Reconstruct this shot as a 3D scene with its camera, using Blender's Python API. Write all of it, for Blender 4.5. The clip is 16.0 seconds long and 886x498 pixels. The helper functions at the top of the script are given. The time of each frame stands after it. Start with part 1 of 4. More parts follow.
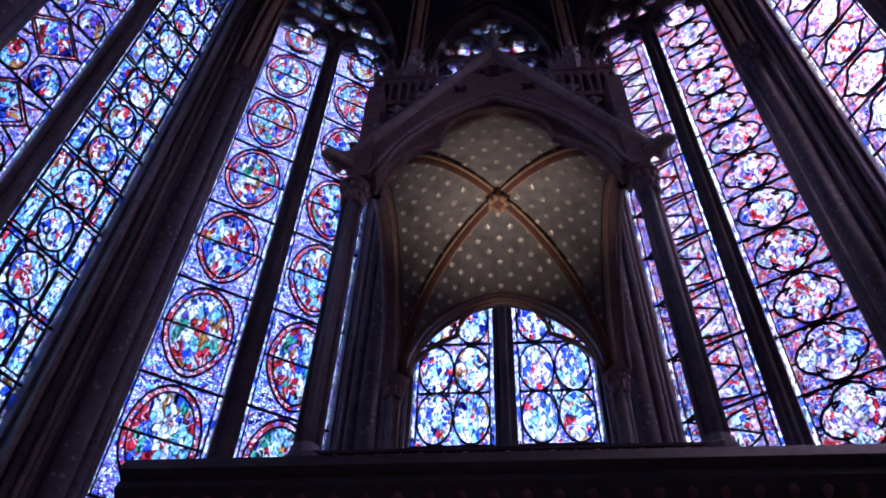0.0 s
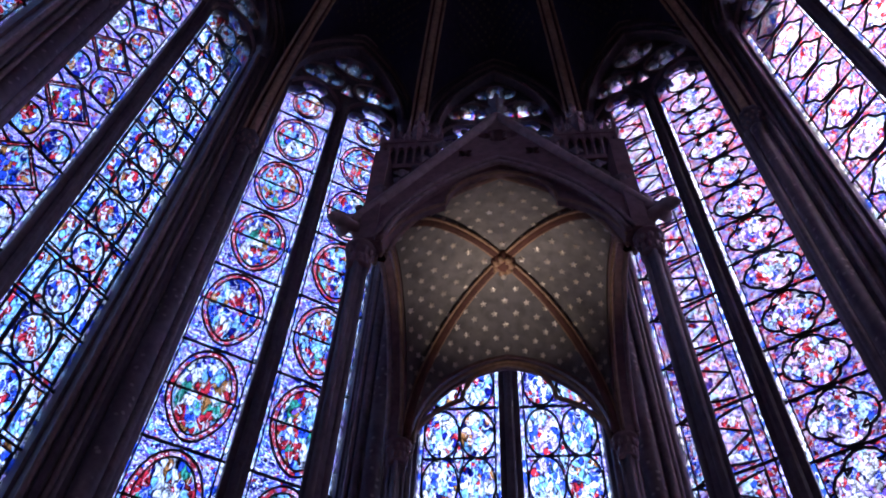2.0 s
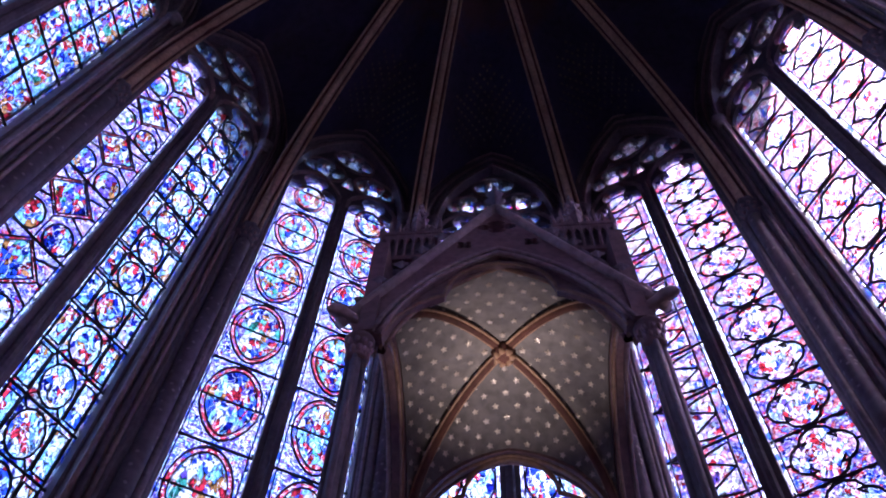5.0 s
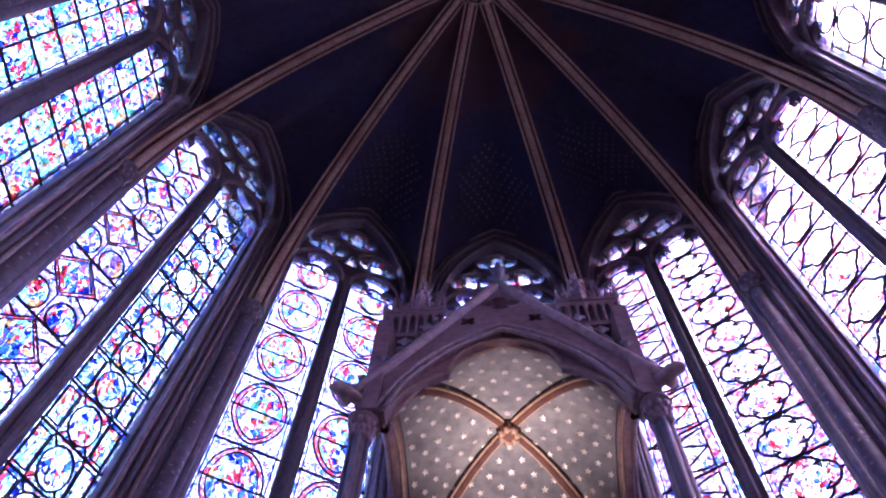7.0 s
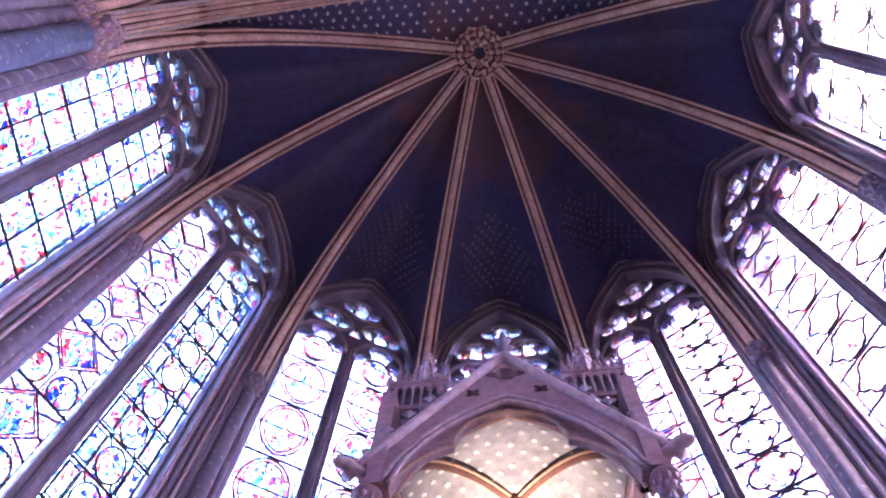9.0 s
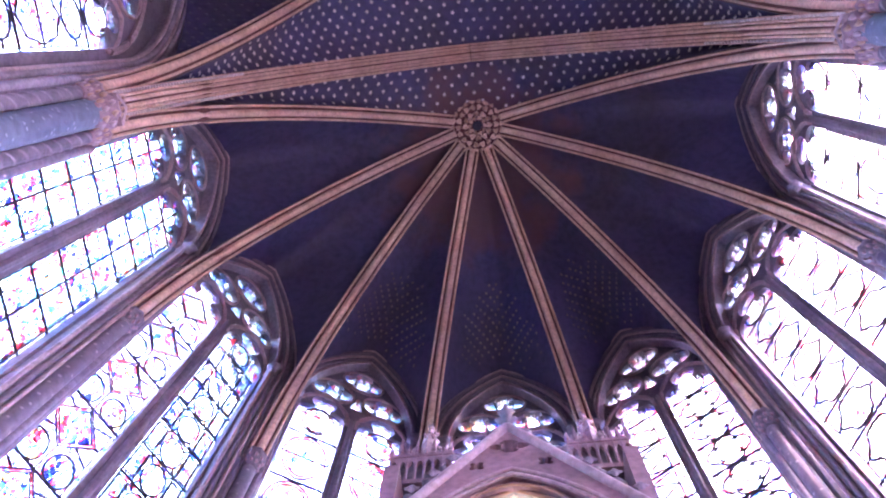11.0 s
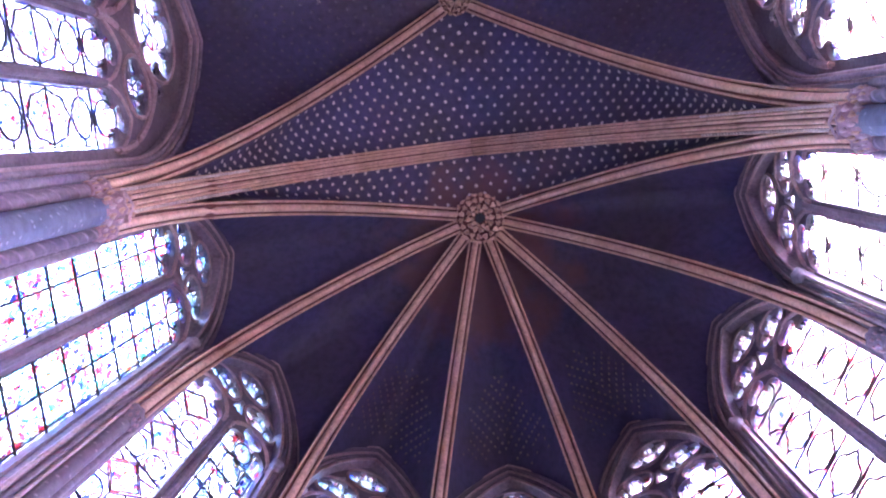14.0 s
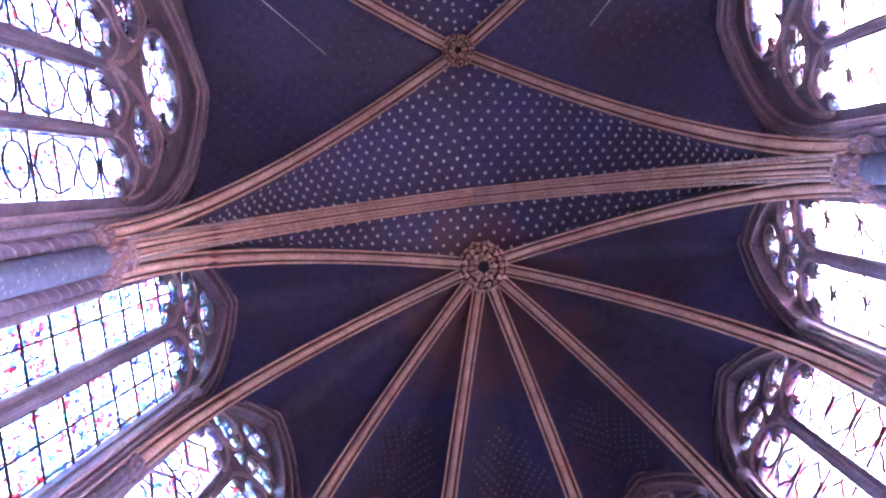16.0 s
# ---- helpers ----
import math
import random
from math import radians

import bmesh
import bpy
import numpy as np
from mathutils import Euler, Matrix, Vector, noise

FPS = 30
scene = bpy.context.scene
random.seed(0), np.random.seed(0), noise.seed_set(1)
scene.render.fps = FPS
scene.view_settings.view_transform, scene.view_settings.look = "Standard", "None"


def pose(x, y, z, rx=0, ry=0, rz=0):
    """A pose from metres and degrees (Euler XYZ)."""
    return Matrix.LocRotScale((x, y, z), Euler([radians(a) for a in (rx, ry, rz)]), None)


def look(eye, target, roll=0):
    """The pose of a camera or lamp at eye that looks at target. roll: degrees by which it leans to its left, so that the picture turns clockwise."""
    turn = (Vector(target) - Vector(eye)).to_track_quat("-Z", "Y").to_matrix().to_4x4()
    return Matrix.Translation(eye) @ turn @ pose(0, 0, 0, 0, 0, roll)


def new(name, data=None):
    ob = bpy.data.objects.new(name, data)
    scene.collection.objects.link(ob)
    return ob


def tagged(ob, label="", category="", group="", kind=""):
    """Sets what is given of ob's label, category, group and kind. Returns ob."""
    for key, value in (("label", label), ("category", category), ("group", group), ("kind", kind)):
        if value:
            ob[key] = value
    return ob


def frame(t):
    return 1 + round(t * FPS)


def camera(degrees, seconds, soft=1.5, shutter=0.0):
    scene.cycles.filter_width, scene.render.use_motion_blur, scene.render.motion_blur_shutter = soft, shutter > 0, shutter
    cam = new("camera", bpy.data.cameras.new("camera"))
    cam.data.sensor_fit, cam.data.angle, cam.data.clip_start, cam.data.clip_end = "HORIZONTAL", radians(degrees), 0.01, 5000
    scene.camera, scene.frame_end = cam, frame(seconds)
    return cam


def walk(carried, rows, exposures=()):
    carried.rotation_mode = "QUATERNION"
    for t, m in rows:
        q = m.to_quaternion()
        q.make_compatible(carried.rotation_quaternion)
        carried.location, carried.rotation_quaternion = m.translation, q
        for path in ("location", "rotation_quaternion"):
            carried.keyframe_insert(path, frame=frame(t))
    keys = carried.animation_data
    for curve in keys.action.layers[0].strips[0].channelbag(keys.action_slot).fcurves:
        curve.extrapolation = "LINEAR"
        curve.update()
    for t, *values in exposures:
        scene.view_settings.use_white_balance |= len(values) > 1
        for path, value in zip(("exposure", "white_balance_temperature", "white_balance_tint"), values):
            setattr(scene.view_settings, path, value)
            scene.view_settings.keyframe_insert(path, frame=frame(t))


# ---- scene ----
EYE = (-0.016, -1.756, 1.6)
cam = camera(55.19, 16.0, 2.0)
ROWS = [
    (0.0, 140.772, -1.530, 4.008),
    (0.5, 141.739, -1.604, 3.948),
    (1.0, 142.794, -1.708, 4.011),
    (1.5, 143.996, -1.792, 3.952),
    (2.0, 144.993, -1.820, 4.215),
    (2.5, 146.000, -1.818, 4.435),
    (3.0, 146.851, -1.928, 4.370),
    (3.5, 147.958, -1.824, 4.305),
    (4.0, 148.877, -1.710, 4.329),
    (6.5, 155.082, -1.664, 4.799),
    (7.0, 156.311, -1.648, 4.933),
    (7.5, 157.697, -1.553, 5.074),
    (8.0, 158.737, -1.562, 5.299),
    (8.5, 159.712, -1.661, 5.305),
    (9.0, 161.061, -1.763, 5.373),
    (11.5, 166.975, -1.651, 6.148),
    (12.0, 168.200, -1.734, 6.151),
    (12.5, 169.303, -1.751, 6.168),
    (13.0, 170.441, -1.778, 6.319),
    (13.5, 171.392, -1.785, 6.418),
    (14.0, 171.999, -1.747, 6.783),
    (14.5, 172.610, -1.801, 6.721),
    (15.0, 173.340, -1.887, 6.664),
    (15.5, 174.272, -1.950, 6.688),
    (16.0, 175.279, -1.983, 6.790),
]
EXPOSURES = [(0.0, 3.5, 6200, 17), (4.0, 3.8, 6100, 22), (6.5, 5.08, 5750, 33), (9.0, 7.05, 6280, 22), (12.0, 7.77, 6580, 16), (16.0, 7.72, 6620, 17)]
walk(cam, [(t, pose(*EYE, rx, ry, rz)) for t, rx, ry, rz in ROWS], EXPOSURES)

# ---- light: bright hazy sky outside the glass, sun veiled on the south side ----
SUN_EL, SUN_AZ = 65.0, 90.0
world = bpy.data.worlds.new("sky")
scene.world = world
world.use_nodes = True
wn = world.node_tree.nodes
sky = wn.new("ShaderNodeTexSky")
sky.sky_type, sky.sun_disc = "NISHITA", False
sky.sun_elevation, sky.sun_rotation = radians(SUN_EL), radians(SUN_AZ)
sky.dust_density, sky.air_density, sky.ozone_density = 3.0, 0.65, 0.8
wn["Background"].inputs["Strength"].default_value = 0.15
world.node_tree.links.new(sky.outputs[0], wn["Background"].inputs["Color"])
sun = new("sun", bpy.data.lights.new("sun", "SUN"))
sun.data.energy, sun.data.angle, sun.data.color = 1.2, radians(14), (1.0, 0.95, 0.88)
_e, _a = radians(SUN_EL), radians(SUN_AZ)
sun.matrix_world = look((20 * math.cos(_e) * math.sin(_a), 20 * math.cos(_e) * math.cos(_a), 20 * math.sin(_e) + 5), (0, 0, 5))


# ---- materials ----
def material(name):
    m = bpy.data.materials.new(name)
    m.use_nodes = True
    nt = m.node_tree
    return m, nt, nt.nodes, nt.links


def ramp(nt, stops, mode="LINEAR"):
    r = nt.nodes.new("ShaderNodeValToRGB")
    r.color_ramp.interpolation = mode
    els = r.color_ramp.elements
    while len(els) < len(stops):
        els.new(0.5)
    for el, (p, c) in zip(els, stops):
        el.position, el.color = p, (*c, 1)
    return r


def stone(name, light, dark, rough=0.8, grain=14.0, stain=1.1, bump=0.25, metal=0.0, fleck=None):
    """Worn mineral or painted surface: broad stains, fine grain, relief."""
    m, nt, n, l = material(name)
    b = n["Principled BSDF"]
    tc = n.new("ShaderNodeTexCoord")
    big, fine = n.new("ShaderNodeTexNoise"), n.new("ShaderNodeTexNoise")
    big.inputs["Scale"].default_value, big.inputs["Detail"].default_value = stain, 6
    fine.inputs["Scale"].default_value, fine.inputs["Detail"].default_value = grain, 5
    l.new(tc.outputs["Object"], big.inputs["Vector"]), l.new(tc.outputs["Object"], fine.inputs["Vector"])
    r = ramp(nt, [(0.3, dark), (0.68, light)])
    l.new(big.outputs["Fac"], r.inputs["Fac"])
    r2 = ramp(nt, [(0.3, (0.55, 0.55, 0.55)), (0.6, (1, 1, 1))])
    l.new(fine.outputs["Fac"], r2.inputs["Fac"])
    mx = n.new("ShaderNodeMix")
    mx.data_type, mx.blend_type = "RGBA", "MULTIPLY"
    mx.inputs["Factor"].default_value = 0.8
    l.new(r.outputs["Color"], mx.inputs["A"]), l.new(r2.outputs["Color"], mx.inputs["B"])
    out = mx.outputs["Result"]
    if fleck:
        v = n.new("ShaderNodeTexVoronoi")
        v.inputs["Scale"].default_value = 9.0
        l.new(tc.outputs["Object"], v.inputs["Vector"])
        fr = ramp(nt, [(0.16, (1, 1, 1)), (0.24, (0, 0, 0))])
        l.new(v.outputs["Distance"], fr.inputs["Fac"])
        m2 = n.new("ShaderNodeMix")
        m2.data_type = "RGBA"
        m2.inputs["B"].default_value = (*fleck, 1)
        l.new(fr.outputs["Color"], m2.inputs["Factor"]), l.new(out, m2.inputs["A"])
        out = m2.outputs["Result"]
    l.new(out, b.inputs["Base Color"])
    bp = n.new("ShaderNodeBump")
    bp.inputs["Strength"].default_value, bp.inputs["Distance"].default_value = bump, 0.02
    l.new(fine.outputs["Fac"], bp.inputs["Height"]), l.new(bp.outputs["Normal"], b.inputs["Normal"])
    b.inputs["Roughness"].default_value, b.inputs["Metallic"].default_value = rough, metal
    return m


def glass(name, stops, scale, stretch=1.0, grime=0.5, clump=0.3, strokes=0.5, pearls=0.0, clear=1.0):
    """Old pot-metal glass: curved pieces of many colours in thin leads, with painted folds, pale contours and pearls."""
    m, nt, n, l = material(name)
    n.remove(n["Principled BSDF"])

    def math_node(op, a, b=None):
        q = n.new("ShaderNodeMath")
        q.operation = op
        for i, v_ in enumerate((a, b)):
            if isinstance(v_, (int, float)):
                q.inputs[i].default_value = v_
            elif v_ is not None:
                l.new(v_, q.inputs[i])
        return q.outputs[0]

    def blend(kind, fac, a, b):
        q = n.new("ShaderNodeMix")
        q.data_type, q.blend_type = "RGBA", kind
        for key, v_ in (("Factor", fac), ("A", a), ("B", b)):
            if isinstance(v_, (int, float)):
                q.inputs[key].default_value = v_
            elif isinstance(v_, tuple):
                q.inputs[key].default_value = (*v_, 1)
            else:
                l.new(v_, q.inputs[key])
        return q.outputs["Result"]

    tc, mp = n.new("ShaderNodeTexCoord"), n.new("ShaderNodeMapping")
    inf, add, sc = n.new("ShaderNodeObjectInfo"), n.new("ShaderNodeVectorMath"), n.new("ShaderNodeVectorMath")
    sc.operation = "SCALE"
    sc.inputs[0].default_value = (7.0, 0.0, 13.0)
    l.new(inf.outputs["Random"], sc.inputs["Scale"])
    l.new(tc.outputs["Object"], add.inputs[0]), l.new(sc.outputs[0], add.inputs[1])
    mp.inputs["Scale"].default_value = (1, 0.0, 1 / stretch)
    l.new(add.outputs[0], mp.inputs["Vector"])
    # pieces cut to curved lines
    at = mp.outputs["Vector"]
    for size, amp in ((6.0, 0.11), (24.0, 0.035)):
        wz, wv, wa = n.new("ShaderNodeTexNoise"), n.new("ShaderNodeVectorMath"), n.new("ShaderNodeVectorMath")
        wz.inputs["Scale"].default_value, wz.inputs["Detail"].default_value = size, 2
        l.new(mp.outputs["Vector"], wz.inputs["Vector"])
        wv.operation = "MULTIPLY_ADD"
        wv.inputs[1].default_value, wv.inputs[2].default_value = (amp, 0.0, amp), (-amp / 2, 0.0, -amp / 2)
        l.new(wz.outputs["Color"], wv.inputs[0])
        l.new(at, wa.inputs[0]), l.new(wv.outputs[0], wa.inputs[1])
        at = wa.outputs[0]
    v, e, c = n.new("ShaderNodeTexVoronoi"), n.new("ShaderNodeTexVoronoi"), n.new("ShaderNodeTexVoronoi")
    e.feature = "DISTANCE_TO_EDGE"
    for t in (v, e, c):
        t.inputs["Scale"].default_value = scale * (0.4 if t == c else 1.0)
        l.new(at, t.inputs["Vector"])
    sep, sec = n.new("ShaderNodeSeparateColor"), n.new("ShaderNodeSeparateColor")
    l.new(v.outputs["Color"], sep.inputs["Color"]), l.new(c.outputs["Color"], sec.inputs["Color"])
    # some neighbouring pieces share one colour, like drapery
    mixf = n.new("ShaderNodeMix")
    l.new(math_node("GREATER_THAN", sep.outputs["Blue"], 1.0 - clump), mixf.inputs["Factor"])
    l.new(sep.outputs["Red"], mixf.inputs["A"]), l.new(sec.outputs["Red"], mixf.inputs["B"])
    r = ramp(nt, stops, "CONSTANT")
    l.new(mixf.outputs["Result"], r.inputs["Fac"])
    col = r.outputs["Color"]
    # uneven thickness of the old glass, and painted folds
    nz, fold = n.new("ShaderNodeTexNoise"), n.new("ShaderNodeTexNoise")
    nz.inputs["Scale"].default_value, nz.inputs["Detail"].default_value = 6.0, 5
    fold.inputs["Scale"].default_value, fold.inputs["Detail"].default_value, fold.inputs["Distortion"].default_value = scale * 1.5, 3, 1.2
    l.new(add.outputs[0], nz.inputs["Vector"]), l.new(mp.outputs["Vector"], fold.inputs["Vector"])
    g = ramp(nt, [(0.36, (1 - grime,) * 3), (0.56, (1, 1, 1))])
    l.new(nz.outputs["Fac"], g.inputs["Fac"])
    col = blend("MULTIPLY", 1.0, col, g.outputs["Color"])
    fr = ramp(nt, [(0.36, (0.03, 0.03, 0.045)), (0.53, (1, 1, 1))])
    l.new(fold.outputs["Fac"], fr.inputs["Fac"])
    col = blend("MULTIPLY", 0.97, col, fr.outputs["Color"])
    # leads between the pieces
    er = ramp(nt, [(0.02, (0.006, 0.006, 0.008)), (0.1, (1, 1, 1))])
    l.new(e.outputs["Distance"], er.inputs["Fac"])
    col = blend("MULTIPLY", 1.0, col, er.outputs["Color"])
    # pale contours: scrolls, faces and hems left in clear glass
    cz = n.new("ShaderNodeTexNoise")
    cz.inputs["Scale"].default_value, cz.inputs["Detail"].default_value, cz.inputs["Distortion"].default_value = scale * 0.5, 1, 0.8
    l.new(mp.outputs["Vector"], cz.inputs["Vector"])
    near = math_node("LESS_THAN", math_node("ABSOLUTE", math_node("SUBTRACT", cz.outputs["Fac"], 0.5)), 0.013)
    col = blend("MIX", math_node("MULTIPLY", near, strokes), col, (0.93, 0.96, 1.0))
    if pearls:
        pv = n.new("ShaderNodeTexVoronoi")
        pv.inputs["Scale"].default_value, pv.inputs["Randomness"].default_value = 26.0, 0.45
        l.new(add.outputs[0], pv.inputs["Vector"])
        col = blend("MIX", math_node("MULTIPLY", math_node("LESS_THAN", pv.outputs["Distance"], 0.26), pearls), col, (0.95, 0.95, 1.0))
    if clear < 1:
        col = blend("MULTIPLY", 1.0, col, (clear, clear, clear))
    tr, tl, gl = n.new("ShaderNodeBsdfTransparent"), n.new("ShaderNodeBsdfTranslucent"), n.new("ShaderNodeBsdfGlossy")
    gl.inputs["Roughness"].default_value = 0.25
    l.new(col, tr.inputs["Color"]), l.new(col, tl.inputs["Color"])
    s1, s2 = n.new("ShaderNodeMixShader"), n.new("ShaderNodeMixShader")
    s1.inputs["Fac"].default_value, s2.inputs["Fac"].default_value = 0.25, 0.03
    l.new(tr.outputs[0], s1.inputs[1]), l.new(tl.outputs[0], s1.inputs[2])
    l.new(s1.outputs[0], s2.inputs[1]), l.new(gl.outputs[0], s2.inputs[2])
    l.new(s2.outputs[0], n["Material Output"].inputs["Surface"])
    return m


BLUE, SKYB, WHITE, RED = (0.035, 0.1, 0.68), (0.24, 0.58, 1.0), (0.97, 0.98, 1.0), (0.58, 0.028, 0.045)
VIOLET, PINK, GREEN, DEEP = (0.19, 0.1, 0.6), (0.95, 0.5, 0.68), (0.05, 0.36, 0.24), (0.01, 0.014, 0.2)
AZURE, LILAC, BROWN = (0.5, 0.74, 1.0), (0.6, 0.47, 0.92), (0.5, 0.21, 0.06)
GLASS = {
    "ground": glass("glass_ground_blue", [(0, BLUE), (0.22, VIOLET), (0.5, DEEP), (0.64, LILAC), (0.8, SKYB), (0.93, RED)], 30, 1.0, 0.5, 0.5, 0.8, 0.75),
    "figure": glass("glass_figure", [(0, BLUE), (0.13, SKYB), (0.4, WHITE), (0.55, RED), (0.74, VIOLET), (0.8, GREEN), (0.86, BROWN), (0.94, DEEP)], 19, 2.2, 0.5, 0.5, 0.6, 0.0, 0.8),
    "ring": glass("glass_ring_red", [(0, RED), (0.66, PINK), (0.8, VIOLET), (0.9, BLUE)], 20, 1.0, 0.4, 0.3, 0.3, 0.8),
    "border": glass("glass_border_white", [(0, AZURE), (0.2, WHITE), (0.5, LILAC), (0.8, BLUE)], 16, 1.6, 0.4, 0.3, 0.8),
    "bright": glass("glass_bright_blue", [(0, SKYB), (0.2, AZURE), (0.36, WHITE), (0.56, BLUE), (0.7, RED), (0.82, LILAC), (0.88, DEEP), (0.95, BROWN)], 19, 2.0, 0.5, 0.45, 0.7),
    "rose": glass("glass_rose", [(0, PINK), (0.1, RED), (0.4, VIOLET), (0.62, BLUE), (0.78, LILAC), (0.87, DEEP), (0.95, SKYB)], 26, 1.0, 0.7, 0.4, 0.5, 0.45, 0.5),
    "violet": glass("glass_violet", [(0, LILAC), (0.2, VIOLET), (0.54, BLUE), (0.66, RED), (0.78, WHITE), (0.84, PINK), (0.9, DEEP)], 28, 1.0, 0.5, 0.45, 0.7, 0.35),
    "pale": glass("glass_pale", [(0, WHITE), (0.18, PINK), (0.36, AZURE), (0.5, LILAC), (0.68, RED), (0.8, BLUE), (0.9, VIOLET)], 21, 1.5, 0.75, 0.45, 0.6, 0.0, 0.55),
}
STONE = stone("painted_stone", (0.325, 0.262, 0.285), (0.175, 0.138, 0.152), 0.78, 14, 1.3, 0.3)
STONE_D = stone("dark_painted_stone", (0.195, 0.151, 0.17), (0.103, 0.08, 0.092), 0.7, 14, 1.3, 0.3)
CANOPY = stone("mauve_painted_stone", (0.34, 0.205, 0.205), (0.2, 0.115, 0.122), 0.5, 14, 1.6, 0.3)
CANOPY_ROLL = stone("rose_painted_roll", (0.46, 0.325, 0.31), (0.3, 0.2, 0.195), 0.45, 16, 2.0, 0.25)
GILT = stone("gilded_moulding", (0.5, 0.31, 0.2), (0.3, 0.17, 0.11), 0.45, 20, 2.0)
ROLL = stone("pale_painted_roll", (0.7, 0.46, 0.315), (0.5, 0.3, 0.195), 0.5, 16, 2.2, 0.2)
RIBRED = stone("red_brown_paint", (0.16, 0.058, 0.042), (0.09, 0.036, 0.028))
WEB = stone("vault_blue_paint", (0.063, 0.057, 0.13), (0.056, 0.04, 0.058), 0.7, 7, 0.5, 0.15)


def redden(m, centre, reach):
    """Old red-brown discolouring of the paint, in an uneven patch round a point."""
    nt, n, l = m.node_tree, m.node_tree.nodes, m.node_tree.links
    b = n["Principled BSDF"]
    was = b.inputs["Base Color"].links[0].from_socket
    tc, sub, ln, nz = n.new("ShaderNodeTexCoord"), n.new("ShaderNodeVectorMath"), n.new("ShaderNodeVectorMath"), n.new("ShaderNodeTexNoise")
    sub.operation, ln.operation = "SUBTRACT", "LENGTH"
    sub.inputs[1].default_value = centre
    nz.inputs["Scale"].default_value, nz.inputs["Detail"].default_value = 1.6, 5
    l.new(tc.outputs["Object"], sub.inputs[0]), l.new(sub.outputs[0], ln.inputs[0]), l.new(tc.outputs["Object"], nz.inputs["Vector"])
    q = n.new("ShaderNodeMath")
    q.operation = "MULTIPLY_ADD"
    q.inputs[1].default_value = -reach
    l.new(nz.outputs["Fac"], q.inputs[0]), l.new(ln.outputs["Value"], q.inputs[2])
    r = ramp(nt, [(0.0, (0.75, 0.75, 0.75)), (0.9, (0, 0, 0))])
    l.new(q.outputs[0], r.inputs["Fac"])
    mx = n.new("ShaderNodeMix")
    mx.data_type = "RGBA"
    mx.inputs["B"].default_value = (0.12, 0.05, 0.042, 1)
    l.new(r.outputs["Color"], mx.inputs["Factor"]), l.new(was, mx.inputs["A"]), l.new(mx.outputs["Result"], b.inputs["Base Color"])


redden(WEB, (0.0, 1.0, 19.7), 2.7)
STAR = stone("star_gilding", (0.8, 0.72, 0.66), (0.5, 0.42, 0.34), 0.4, 20, 2, 0.1, 0.35)
# duller copy of the gilding for the apse star patches
STAR_APSE = stone("apse_star_gilding", (0.3, 0.25, 0.19), (0.075, 0.058, 0.06), 0.4, 20, 0.8, 0.1, 0.3)
# same stars on the nave's side webs, their dimness put into the colour
STAR_DIM = stone("dim_star_gilding", (0.11, 0.095, 0.12), (0.05, 0.045, 0.075), 0.5, 20, 0.8, 0.1)
GREY = stone("canopy_grey_paint", (0.26, 0.24, 0.235), (0.13, 0.12, 0.13), 0.75, 10, 1.6, 0.15)
BLUESHAFT = stone("blue_painted_shaft", (0.175, 0.195, 0.245), (0.11, 0.125, 0.16), 0.6, 9, 2, 0.2, 0, (0.3, 0.3, 0.33))
SHAFT = stone("patterned_shaft", (0.2, 0.155, 0.175), (0.12, 0.09, 0.105), 0.75, 12, 2, 0.2, 0, (0.34, 0.28, 0.28))
IRON = stone("dark_iron", (0.03, 0.03, 0.035), (0.015, 0.015, 0.02), 0.88, 20, 3, 0.1, 0.0)
WOOD = stone("dark_carved_wood", (0.045, 0.03, 0.03), (0.022, 0.015, 0.016), 0.6, 25, 2)
FLOOR = stone("floor_stone", (0.34, 0.3, 0.27), (0.22, 0.19, 0.17), 0.6, 8, 0.8)


# ---- mesh helpers ----
def part(name, bm, mat, parent=None, label="", smooth=False, kind=""):
    me = bpy.data.meshes.new(name)
    if smooth:
        for f_ in bm.faces:
            f_.smooth = True
    bm.to_mesh(me)
    bm.free()
    me.materials.append(mat)
    ob = new(name, me)
    ob.parent = parent
    return tagged(ob, label, kind=kind)


def empty(name, m, label="", category="", group="", kind=""):
    ob = new(name)
    ob.matrix_world = m
    ob.empty_display_size = 0.2
    return tagged(ob, label, category, group, kind)


def arch(hw, spring, rise, n=10, cx=0.0):
    """A pointed arch from right springing over the point to the left one."""
    rad = (hw * hw + rise * rise) / (2 * hw)
    top = math.acos(max(-1, min(1, (rad - hw) / rad)))
    right = [(cx + hw - rad + rad * math.cos(top * i / n), spring + rad * math.sin(top * i / n)) for i in range(n + 1)]
    return right + [(2 * cx - x, z) for x, z in right[-2::-1]]


def pointed(hw, spring, rise, n=10, cx=0.0, lean=16.0):
    """A pointed arch that leaves its springing already leaning inwards by so many degrees."""
    m, c = math.atan2(hw, rise), math.hypot(hw, rise)
    half_turn = m - radians(lean)
    rad = c / (2 * math.sin(half_turn))
    x0, z0 = hw - rad * math.cos(radians(lean)), spring - rad * math.sin(radians(lean))
    right = [(x0 + rad * math.cos(radians(lean) + 2 * half_turn * i / n), z0 + rad * math.sin(radians(lean) + 2 * half_turn * i / n)) for i in range(n + 1)]
    return [(cx + x, z) for x, z in right] + [(cx - x, z) for x, z in right[-2::-1]]


